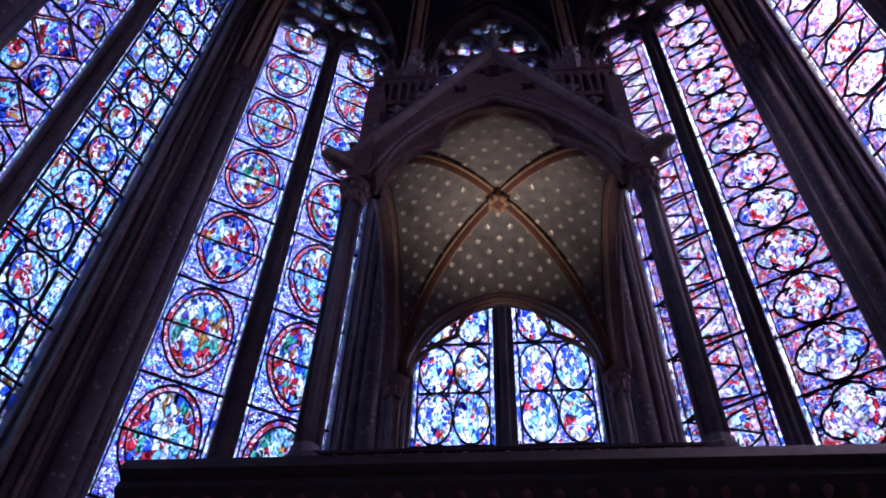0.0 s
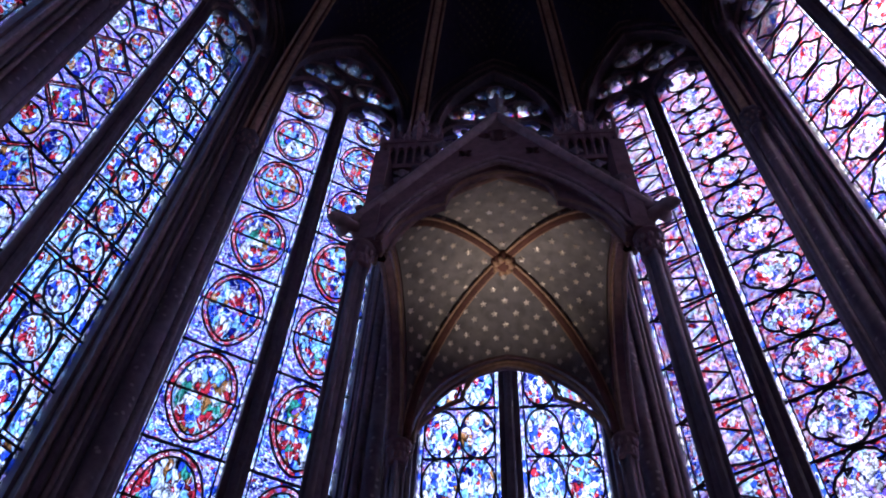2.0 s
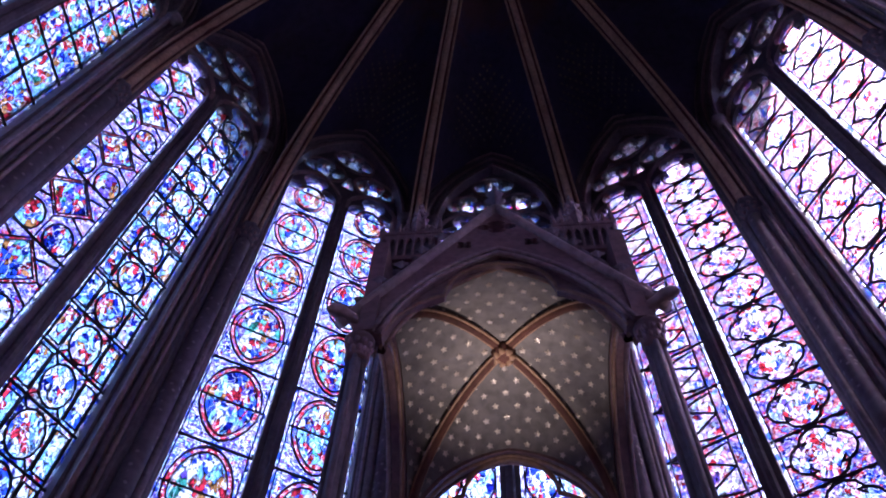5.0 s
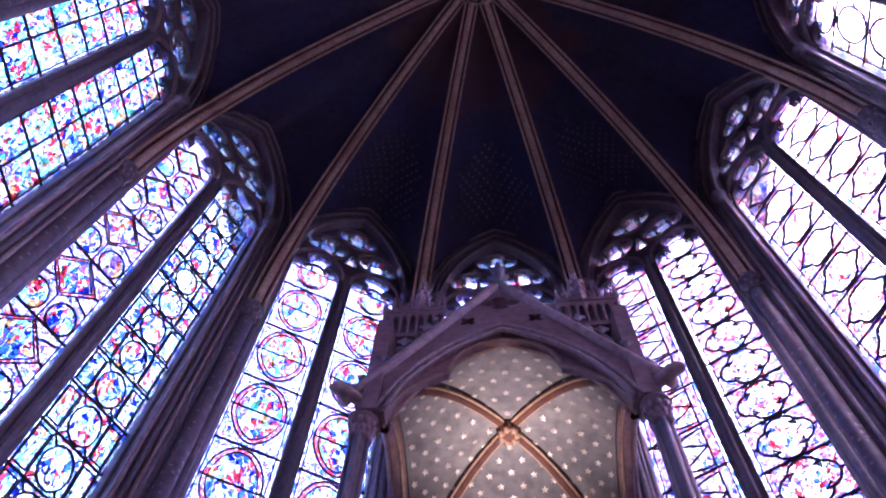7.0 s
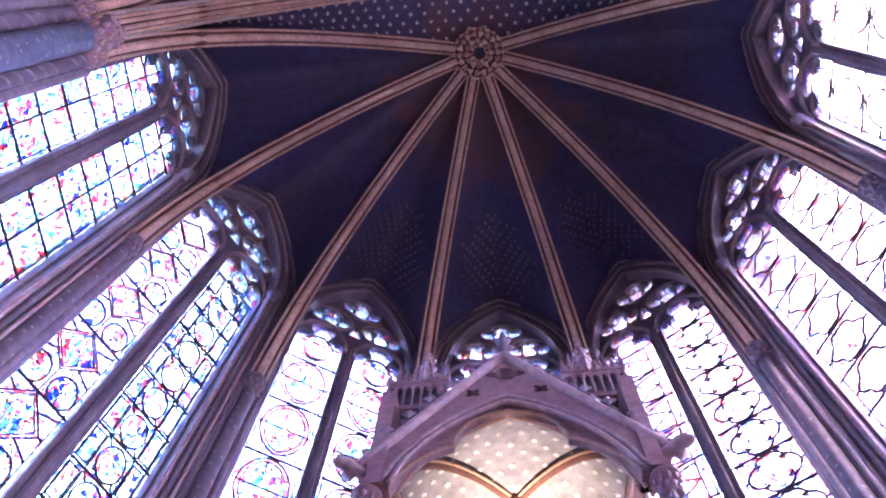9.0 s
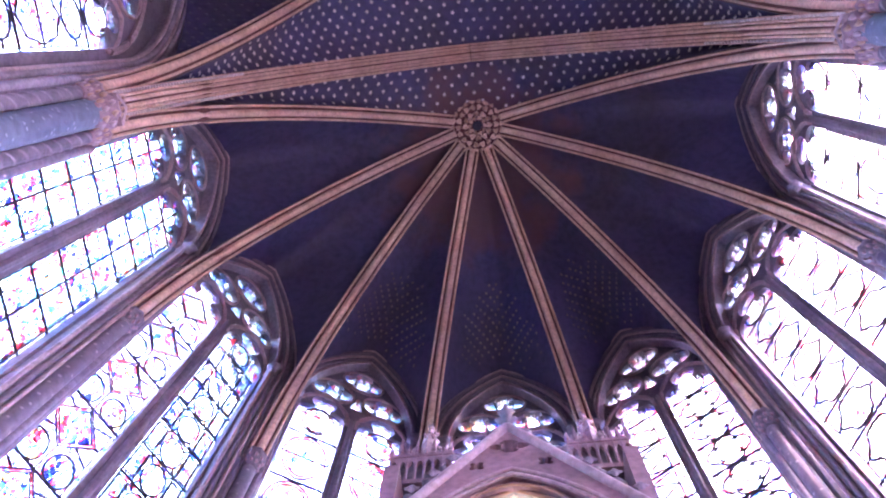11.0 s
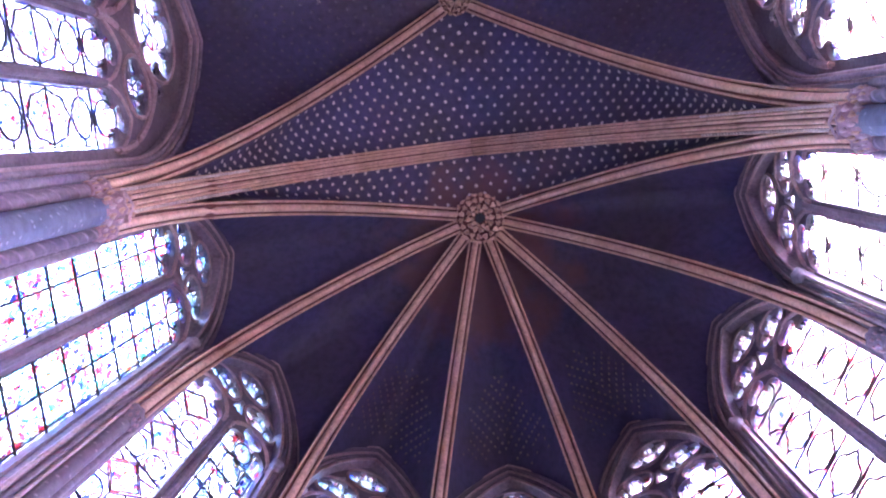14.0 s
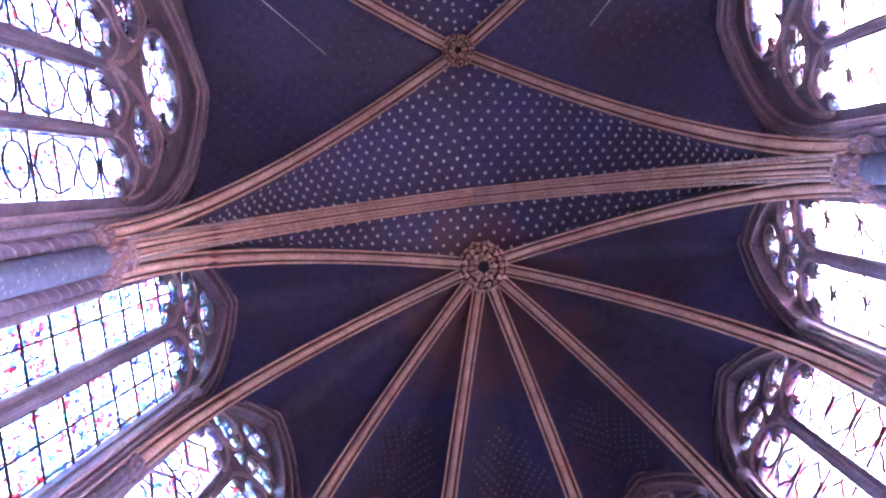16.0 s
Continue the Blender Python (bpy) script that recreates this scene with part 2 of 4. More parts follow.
def trefoil(hw, spring, rise, n=8, cx=0.0):
    """The cusped head of a light, from the right springing over its round top lobe to the left one."""
    side, top = 0.55 * hw, 0.52 * hw
    right = [(0.45 * hw + side * math.cos(radians(105 * i / n)), spring + 0.03 + side * math.sin(radians(105 * i / n))) for i in range(n + 1)]
    right += [(top * math.cos(radians(-28 + 118 * i / n)), spring + rise - top + top * math.sin(radians(-28 + 118 * i / n))) for i in range(n + 1)]
    return [(cx + x, z) for x, z in right] + [(cx - x, z) for x, z in right[-2::-1]]


def lancet(hw, bottom, spring, rise, n=10, cx=0.0):
    return [(cx - hw, bottom), (cx + hw, bottom)] + arch(hw, spring, rise, n, cx)


def foil(cx, cz, r, lobes=4, turn=45.0, n=6, deep=0.62):
    """A lobed opening."""
    pts = []
    for k in range(lobes):
        a0 = radians(turn + k * 360 / lobes)
        c = (cx + r * deep * math.cos(a0), cz + r * deep * math.sin(a0))
        spread = math.pi * (0.5 + 1 / lobes) * 0.93
        for i in range(n + 1):
            a = a0 - spread + 2 * spread * i / n
            q = r * (1 - deep) * 1.18
            pts.append((c[0] + q * math.cos(a), c[1] + q * math.sin(a)))
    return pts


def oval(cx, cz, rx, rz, n=20, point=0.0):
    """An oval, with its foot drawn to a point by so much."""
    out = []
    for i in range(n):
        a = 2 * math.pi * i / n
        x, z = math.cos(a), math.sin(a)
        if z < 0:
            x *= 1 - point * z * z * 0.55
        out.append((cx + rx * x, cz + rz * z))
    return out


def sheet(outer, holes=(), y=0.0, depth=0.0):
    """A flat piece in the x-z plane with holes; with a depth it becomes a plate from y to y + depth."""
    from mathutils import geometry
    loops = [list(outer)] + [list(h) for h in holes]
    flat = [p for lp in loops for p in lp]
    tris = geometry.tessellate_polygon([[Vector((x, z, 0)) for x, z in lp] for lp in loops])
    bm = bmesh.new()
    front = [bm.verts.new((x, y, z)) for x, z in flat]
    back = [bm.verts.new((x, y + depth, z)) for x, z in flat] if depth else None
    for a, b, c in tris:
        if len({a, b, c}) < 3:
            continue
        try:
            bm.faces.new((front[a], front[b], front[c]))
            if depth:
                bm.faces.new((back[c], back[b], back[a]))
        except ValueError:
            pass
    if depth:
        k = 0
        for lp in loops:
            m_ = len(lp)
            for i in range(m_):
                a, b = k + i, k + (i + 1) % m_
                try:
                    bm.faces.new((front[a], front[b], back[b], back[a]))
                except ValueError:
                    pass
            k += m_
        bmesh.ops.recalc_face_normals(bm, faces=bm.faces)
    return bm


def ribbon(bm, pts, w, y=-0.02, depth=0.025, closed=False):
    """A flat bar of width w along points of the x-z plane."""
    n = len(pts)
    if n < 2:
        return
    rows = []
    for i, (x, z) in enumerate(pts):
        a = pts[(i - 1) % n] if (closed or i) else pts[i]
        b = pts[(i + 1) % n] if (closed or i < n - 1) else pts[i]
        d = Vector((b[0] - a[0], b[1] - a[1]))
        d = d.normalized() if d.length > 1e-9 else Vector((1, 0))
        ox, oz = -d.y * w / 2, d.x * w / 2
        rows.append([bm.verts.new(p) for p in ((x + ox, y + depth, z + oz), (x + ox * 0.6, y, z + oz * 0.6), (x - ox * 0.6, y, z - oz * 0.6), (x - ox, y + depth, z - oz))])
    for i in range(n if closed else n - 1):
        p, q = rows[i], rows[(i + 1) % n]
        for j in range(3):
            bm.faces.new((p[j], p[j + 1], q[j + 1], q[j]))


def tube(bm, pts, r, sides=8, up=None):
    """A round bar along points in space; r may be a list."""
    pts = [Vector(p) for p in pts]
    rings = []
    for i, p in enumerate(pts):
        d = (pts[min(i + 1, len(pts) - 1)] - pts[max(i - 1, 0)]).normalized()
        ref = Vector((0, 0, 1)) if abs(d.z) < 0.95 else Vector((0.3, 1, 0))
        s = d.cross(ref).normalized()
        t = s.cross(d)
        q = r[i] if isinstance(r, (list, tuple)) else r
        rings.append([bm.verts.new(p + q * (s * math.cos(2 * math.pi * k / sides) + t * math.sin(2 * math.pi * k / sides))) for k in range(sides)])
    for a, b in zip(rings, rings[1:]):
        for k in range(sides):
            bm.faces.new((a[k], a[(k + 1) % sides], b[(k + 1) % sides], b[k]))
    bm.faces.new(rings[0][::-1])
    bm.faces.new(rings[-1])
    return bm


def lathe(bm, prof, sides=12, cx=0.0, cy=0.0, lobes=0, amp=0.0):
    """A turned piece from (radius, height) pairs; lobes carve it."""
    rings = [[bm.verts.new((cx + r * (1 + amp * math.cos(lobes * a)) * math.cos(a), cy + r * (1 + amp * math.cos(lobes * a)) * math.sin(a), z)) for a in [2 * math.pi * k / sides for k in range(sides)]] for r, z in prof]
    for a, b in zip(rings, rings[1:]):
        for k in range(sides):
            bm.faces.new((a[k], a[(k + 1) % sides], b[(k + 1) % sides], b[k]))
    bm.faces.new(rings[0][::-1])
    bm.faces.new(rings[-1])
    return bm


def box(bm, x0, x1, y0, y1, z0, z1):
    v = [bm.verts.new((x, y, z)) for z in (z0, z1) for x, y in ((x0, y0), (x1, y0), (x1, y1), (x0, y1))]
    for f_ in ((3, 2, 1, 0), (4, 5, 6, 7), (0, 1, 5, 4), (1, 2, 6, 5), (2, 3, 7, 6), (3, 0, 4, 7)):
        bm.faces.new([v[i] for i in f_])
    return bm


def swept(bm, pts, side, prof):
    """A moulding: profile points (across, into the room) carried along pts; side is the direction across."""
    pts, side = [Vector(p) for p in pts], Vector(side).normalized()
    rings = []
    for i, p in enumerate(pts):
        d = (pts[min(i + 1, len(pts) - 1)] - pts[max(i - 1, 0)]).normalized()
        inn = side.cross(d).normalized()
        rings.append([bm.verts.new(p + side * a + inn * b) for a, b in prof])
    for a, b in zip(rings, rings[1:]):
        for k in range(len(prof) - 1):
            bm.faces.new((a[k], a[k + 1], b[k + 1], b[k]))
    return bm


# ---- plan: seven apse bays round a centre, then one bay of the nave ----
WINDOWS = [(-89.2, 5.203), (-60.85, 5.272), (-30.35, 5.34), (0, 5.3), (29.65, 5.34), (59.7, 5.272), (89.5, 5.203)]
CAP, SPRING, APEX, SILL, TOP = 12.3, 15.0, 17.42, 4.6, 21.0
HALF = 1.04


def out_dir(az):
    a = radians(az)
    return Vector((math.sin(a), math.cos(a), 0))


def meet(w1, w2, inset=0.0):
    (a1, r1), (a2, r2) = w1, w2
    n1, n2 = out_dir(a1), out_dir(a2)
    m = Matrix(((n1.x, n1.y), (n2.x, n2.y)))
    p = m.inverted() @ Vector((r1 - inset, r2 - inset))
    return Vector((p.x, p.y, 0))


PY = -1.31
CORNERS = [Vector((-5.203, PY - 0.05, 0))] + [meet(WINDOWS[i], WINDOWS[i + 1]) for i in range(6)] + [Vector((5.203, PY - 0.05, 0))]


def bay(az, r):
    a = radians(az)
    c = out_dir(az) * r
    return Matrix(((math.cos(a), math.sin(a), 0, c.x), (-math.sin(a), math.cos(a), 0, c.y), (0, 0, 1, 0), (0, 0, 0, 1)))


floor = part("floor", box(bmesh.new(), -6.2, 6.2, -9.2, 6.6, -0.2, 0.0), FLOOR)
tagged(floor, "worn pale stone floor", "floor", kind="structure")
# unseen slab, added so no sky light leaks past the web edges
roof = part("roof", box(bmesh.new(), -6.6, 6.6, -9.4, 6.8, TOP, TOP + 0.2), STONE_D)
tagged(roof, "unseen slab added over the vault to shut out sky light", "roof", kind="structure")

for k, (az, r) in enumerate(WINDOWS):
    m = bay(az, r)
    inv = m.inverted()
    xl, xr = (inv @ CORNERS[k]).x, (inv @ CORNERS[k + 1]).x
    ext = 0.2
    outer = [(xl - ext, 0), (xr + ext, 0), (xr + ext, TOP), (xl - ext, TOP)]
    w = part("wall_apse_%d" % (k + 1), sheet(outer, [lancet(HALF, SILL, SPRING, APEX - SPRING)], -0.25, 0.5), STONE)
    w.matrix_world = m
    tagged(w, "painted stone wall round a tall pointed window", "wall", kind="structure")

NB = -4.5
NW = -4.08                             # middle of the nave windows
NAVE = [(-1, bay(-90, 5.3)), (1, bay(90, 5.3))]
for s, m in NAVE:
    c = m.inverted() @ Vector((s * 5.3, NW, 0))
    e0, e1 = sorted((m.inverted() @ Vector((s * 5.3, y, 0))).x for y in (-7.84, -1.3))
    outer = [(e0, 0), (e1, 0), (e1, TOP), (e0, TOP)]
    w = part("wall_north" if s < 0 else "wall_south", sheet(outer, [lancet(2.15, SILL, 14.3, 3.7, 14, c.x)], -0.2, 0.5), STONE)
    w.matrix_world = m
    tagged(w, "painted stone nave wall with a wide window", "wall", kind="structure")
# unseen wall, added to shut the nave off from outside light
w = part("wall_closing", box(bmesh.new(), -5.8, 5.8, -8.5, -7.85, 0, TOP), STONE)
tagged(w, "unseen plain wall added to close the nave after one bay", "wall", kind="structure")


# ---- windows ----
def motif(kind, hw, h):
    """Outlines of the medallions and lines of lead in one panel of width 2 hw and height h, from its foot's middle."""
    med, leads = [], []
    if kind == "almond":
        med = [oval(0, h * 0.52, hw * 0.9, h * 0.455, 24, 0.45)]
        leads = [[(-hw, h * 0.52), (hw, h * 0.52)]]
    elif kind == "lozenge":
        med = [[(0, h * 0.36), (hw * 0.86, h * 0.68), (0, h * 0.995), (-hw * 0.86, h * 0.68)]]
        med += [oval(s * hw * 0.53, h * 0.19, hw * 0.43, h * 0.185, 16, -0.3) for s in (-1, 1)]
        leads = [[(s * hw, h * 0.42), (s * hw * 0.42, h * 0.51)] for s in (-1, 1)] + [[(s * hw, h * 0.94), (s * hw * 0.42, h * 0.85)] for s in (-1, 1)]
        leads += [[(0, 0), (0, h * 0.36)], [(-hw, h * 0.18), (-hw * 0.94, h * 0.18)], [(hw, h * 0.18), (hw * 0.94, h * 0.18)]]
        leads += [[(s * hw, h * 0.68), (s * hw * 0.86, h * 0.68)] for s in (-1, 1)]
    elif kind == "lattice":
        med = [oval(0, h * 0.5, hw * 0.45, h * 0.43, 14)]
        med += [[(s * hw * 0.58, h * 0.1), (s * hw * 0.97, h * 0.1), (s * hw * 0.97, h * 0.9), (s * hw * 0.58, h * 0.9)] for s in (-1, 1)]
        leads = [[(s * hw * 0.52, 0), (s * hw * 0.52, h)] for s in (-1, 1)]
        leads += [[(a * hw * 0.52, b * h), (a * hw * 0.3, h * (0.5 + (b - 0.5) * 0.62))] for a in (-1, 1) for b in (0, 1)]
    elif kind == "lobed":
        soft = [(x * q, y * q) for x, y in foil(0, 0, 1.0, 4, 0, 7, 0.56) for q in [0.6 + 0.35 / math.hypot(x, y)]]
        med = [[(hw * 0.86 * x, h * 0.5 + h * 0.47 * y) for x, y in soft]]
        leads = [[(-hw, h * 0.5), (-hw * 0.84, h * 0.5)], [(hw, h * 0.5), (hw * 0.84, h * 0.5)]]
        leads += [[(s * hw * (0.02 + 0.98 * i / 6), b * h + (0.03 * math.sin(i * 2.2) * h if 0 < i < 6 else 0)) for i in range(7)] for s in (-1, 1) for b in (0, )]
    elif kind == "half":
        med = [[(hw * 0.7 - hw * 1.35 * math.sin(math.pi * i / 14), h * 0.5 - h * 0.42 * math.cos(math.pi * i / 14)) for i in range(15)]]
        leads = [[(-hw, 0), (hw * 0.7, h * 0.5)], [(-hw, h), (hw * 0.7, h * 0.5)], [(hw * 0.72, 0), (hw * 0.72, h)]]
    elif kind == "ogee":
        wob = [2 * math.pi * i / 40 for i in range(40)]
        med = [[(hw * 0.84 * q * math.cos(a), h * 0.5 + h * 0.49 * q * math.sin(a)) for a in wob for q in [(1 + 0.08 * math.cos(6 * a)) / 1.08 / (abs(math.cos(a)) + abs(math.sin(a))) ** 0.4]]]
        leads = [[(s * hw, h * 0.5), (s * hw * 0.84, h * 0.5)] for s in (-1, 1)]
    elif kind == "chain":
        wave = [2 * math.pi * i / 32 for i in range(32)]
        med = [[(hw * 0.86 * (1 + 0.05 * math.cos(8 * a)) * math.cos(a), h * 0.34 + h * 0.28 * (1 + 0.05 * math.cos(8 * a)) * math.sin(a)) for a in wave], oval(0, h * 0.82, hw * 0.74, h * 0.15, 16, 0.3)]
        leads = [[(0, 0), (0, h * 0.04)], [(0, h * 0.64), (0, h * 0.68)], [(-hw, h * 0.34), (hw, h * 0.34)], [(-hw, h * 0.82), (-hw * 0.7, h * 0.82)], [(hw * 0.7, h * 0.82), (hw, h * 0.82)]]
    elif kind == "ellipse":
        med = [oval(0, h * 0.5, hw * 0.62, h * 0.44, 18)]
        leads = [[(0, 0), (0, h * 0.06)], [(0, h * 0.94), (0, h)], [(-hw, h * 0.5), (-hw * 0.62, h * 0.5)], [(hw * 0.62, h * 0.5), (hw, h * 0.5)]]
    elif kind == "roundel":
        med = [oval(s * hw * 0.5, h * z, hw * 0.485, h * 0.242, 22) for s in (-1, 1) for z in (0.26, 0.74)] + [[(0, h * 0.36), (hw * 0.16, h * 0.5), (0, h * 0.64), (-hw * 0.16, h * 0.5)]]
        leads = [[(-hw, h * 0.5), (hw, h * 0.5)]]
    elif kind == "grid":
        leads = [[(0, 0), (0, h)]]
    return med, leads


def clip_top(pts, shape):
    """True where all points lie under the lancet's arch."""
    hw, spring, rise, cx = shape
    rad = (hw * hw + rise * rise) / (2 * hw)
    for x, z in pts:
        if z > spring:
            ax = abs(x - cx)
            if (ax - hw + rad) ** 2 + (z - spring) ** 2 > (rad - 0.015) ** 2:
                return False
    return True


def glaze(parent, cx, hw, bottom, spring, rise, kind, h, ground, figure, ring=None, shift=0.0, border=0.045):
    """One lancet of stained glass: panels with their medallions, borders, leads and iron bars."""
    shape = (hw, spring, rise, cx)
    z = bottom + shift
    bar_w = 0.02 if kind in ("lobed", "ogee", "lattice") else 0.026
    inner = hw - border
    tops = trefoil(hw, spring, rise, 8, cx)
    apex = spring + rise
    while z < apex - 0.05:
        z1 = z + h
        last = z1 > spring
        if last:
            z1 = apex
        med, leads = motif(kind, inner, h)
        lift = [[(cx + x, z + y) for x, y in p] for p in med]
        if last:
            lift = [p for p in lift if max(q[1] for q in p) < spring + rise * 0.75 and clip_top(p, (hw * 0.94, spring, rise, cx))]
            outer = [(cx - hw, z), (cx + hw, z)] + ([(x, q) for x, q in tops])
            if not lift and z < spring:
                lift = [oval(cx, (z + apex - 0.12) / 2 - 0.05, min(hw * 0.62, 0.3), max(0.1, (apex - z) * 0.33), 14)]
        else:
            outer = [(cx - inner, z), (cx + inner, z), (cx + inner, z1), (cx - inner, z1)]
            for s in (-1, 1):
                part("border_pane", sheet([(cx + s * inner, z), (cx + s * hw, z), (cx + s * hw, z1), (cx + s * inner, z1)]), GLASS["border"], parent)
        part("ground_pane", sheet(outer, lift), GLASS[ground], parent)
        bm = bmesh.new()
        for p in lift:
            mx, mz = sum(q[0] for q in p) / len(p), sum(q[1] for q in p) / len(p)
            if ring and max(q[1] for q in p) - min(q[1] for q in p) > 0.6:
                inn = [(mx + (x - mx) * 0.83, mz + (y - mz) * 0.87) for x, y in p]
                part("ring_pane", sheet(p, [inn]), GLASS[ring], parent)
                part("medallion_pane", sheet(inn), GLASS[figure], parent)
                ribbon(bm, inn, 0.016, closed=True)
            else:
                part("medallion_pane", sheet(p), GLASS[figure], parent)
            ribbon(bm, p, {"lobed": 0.03, "ogee": 0.036, "ellipse": 0.036, "chain": 0.03}.get(kind, 0.025), closed=True)
        for p in leads:
            q = [(cx + x, z + y) for x, y in p]
            if not last or clip_top(q, shape):
                ribbon(bm, q, {"lattice": 0.017, "grid": 0.034, "ellipse": 0.03}.get(kind, 0.021))
        if not last:
            for s in (-1, 1):
                ribbon(bm, [(cx + s * inner, z), (cx + s * inner, z1)], 0.02)
        part("leading", bm, IRON, parent)
        bm = bmesh.new()
        ribbon(bm, [(cx - hw, z), (cx + hw, z)], bar_w, -0.03, 0.03)
        part("iron_bar", bm, IRON, parent)
        z = z1


APSE_GLASS = [
    (("grid", 0.68, "figure", "figure", None, 0), ("grid", 0.68, "figure", "figure", None, 0)),
    (("lozenge", 1.43, "violet", "figure", "ring", -0.97), ("lattice", 0.68, "bright", "bright", None, -0.29)),
    (("almond", 1.41, "ground", "figure", "ring", -0.283), ("almond", 1.41, "ground", "figure", "ring", -0.283)),
    (("roundel", 1.45, "ground", "bright", None, -0.45), ("roundel", 1.45, "ground", "bright", None, -0.45)),
    (("half", 0.85, "rose", "pale", None, 0), ("lobed", 0.77, "rose", "pale", None, -0.705)),
    (("ogee", 0.77, "rose", "pale", None, -0.6), ("ogee", 0.77, "rose", "pale", None, -0.6)),
    (("ellipse", 1.1, "pale", "pale", None, 0), ("ellipse", 1.1, "pale", "pale", None, 0)),
]
LH, LC = 0.44, 0.56
for k, (az, r) in enumerate(WINDOWS):
    win = empty("window_%d" % (k + 1), bay(az, r), "tall two-light stained glass window in pointed stone tracery", "window", "apse windows", "structure")
    for s, (kind, h, ground, figure, ring, shift) in zip((-1, 1), APSE_GLASS[k]):
        glaze(win, s * LC, LH, SILL, 14.9, 0.68, kind, h, ground, figure, ring, shift)
    # stone tracery over the lights
    notch = []
    for s in (-1, 1):
        notch += [(s * LC - LH, 14.75)] + trefoil(LH, 14.9, 0.68, 8, s * LC)[::-1] + [(s * LC + LH, 14.75)]
    outer = [(-HALF, 14.75)] + notch + [(HALF, 14.75)] + arch(HALF, SPRING, APEX - SPRING)
    centres = ((-0.5, 15.98), (0.5, 15.98), (0, 16.76))
    eyes = [foil(x, z, 0.365, 4, 0, 7, 0.56) for x, z in centres]
    slits = [[(-0.12, 15.62), (0.12, 15.62), (0.03, 16.05), (-0.03, 16.05)]]
    for q in (-1, 1):
        slits.append([(q * 0.93, 15.3), (q * 0.93, 15.62), (q * 0.82, 15.56)][::q])
        slits.append([(q * 0.36, 16.42), (q * 0.54, 16.46), (q * 0.4, 16.58)][::q])
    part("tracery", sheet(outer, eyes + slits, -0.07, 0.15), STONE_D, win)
    for e in eyes + slits:
        part("tracery_pane", sheet(e), GLASS["bright" if k < 4 else "pale"], win)
        if len(e) > 5:
            mx, mz = sum(q[0] for q in e) / len(e), sum(q[1] for q in e) / len(e)
            bm = bmesh.new()
            ribbon(bm, oval(mx, mz, 0.16, 0.16, 12), 0.016, closed=True)
            ribbon(bm, [(mx, mz - 0.36), (mx, mz - 0.16)], 0.014)
            ribbon(bm, [(mx, mz + 0.16), (mx, mz + 0.36)], 0.014)
            part("leading", bm, IRON, win)
    bm = bmesh.new()
    for c in centres:
        tube(bm, [(c[0] + 0.405 * math.cos(a), -0.08, c[1] + 0.405 * math.sin(a)) for a in [2 * math.pi * i / 18 for i in range(19)]], 0.028, 6)
    part("tracery_roll", bm, CANOPY_ROLL, win, smooth=True)
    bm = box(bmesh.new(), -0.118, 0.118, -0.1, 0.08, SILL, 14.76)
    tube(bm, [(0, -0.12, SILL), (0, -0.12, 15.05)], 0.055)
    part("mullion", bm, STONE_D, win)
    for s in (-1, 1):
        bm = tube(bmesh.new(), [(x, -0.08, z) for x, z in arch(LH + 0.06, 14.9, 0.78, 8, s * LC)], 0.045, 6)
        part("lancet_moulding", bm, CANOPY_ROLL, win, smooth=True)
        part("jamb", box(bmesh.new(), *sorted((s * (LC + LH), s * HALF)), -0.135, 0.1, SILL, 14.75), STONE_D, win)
    # rolls round the opening
    for w_, y_, q, mt in ((1.06, -0.26, 0.03, CANOPY_ROLL), (1.14, -0.29, 0.038, STONE_D), (1.23, -0.31, 0.028, CANOPY_ROLL), (1.33, -0.33, 0.042, STONE_D), (1.44, -0.335, 0.03, CANOPY_ROLL)):
        pts = [(w_, SILL), ] + arch(w_, SPRING, APEX - SPRING + (w_ - HALF) * 1.1, 16) + [(-w_, SILL)]
        bm = tube(bmesh.new(), [(x, y_, z) for x, z in pts], q, 7)
        part("arch_moulding", bm, mt, win, smooth=True)
    for s in (-1, 1):
        bm = lathe(bmesh.new(), [(0.06, SPRING - 0.25), (0.07, SPRING - 0.2), (0.08, SPRING - 0.08), (0.13, SPRING - 0.02), (0.13, SPRING + 0.05)], 10, s * 1.1, -0.28, 5, 0.08)
        part("capital", bm, STONE, win, smooth=True)
    part("sill", box(bmesh.new(), -1.05, 1.05, -0.33, 0.1, SILL - 0.25, SILL), STONE, win)

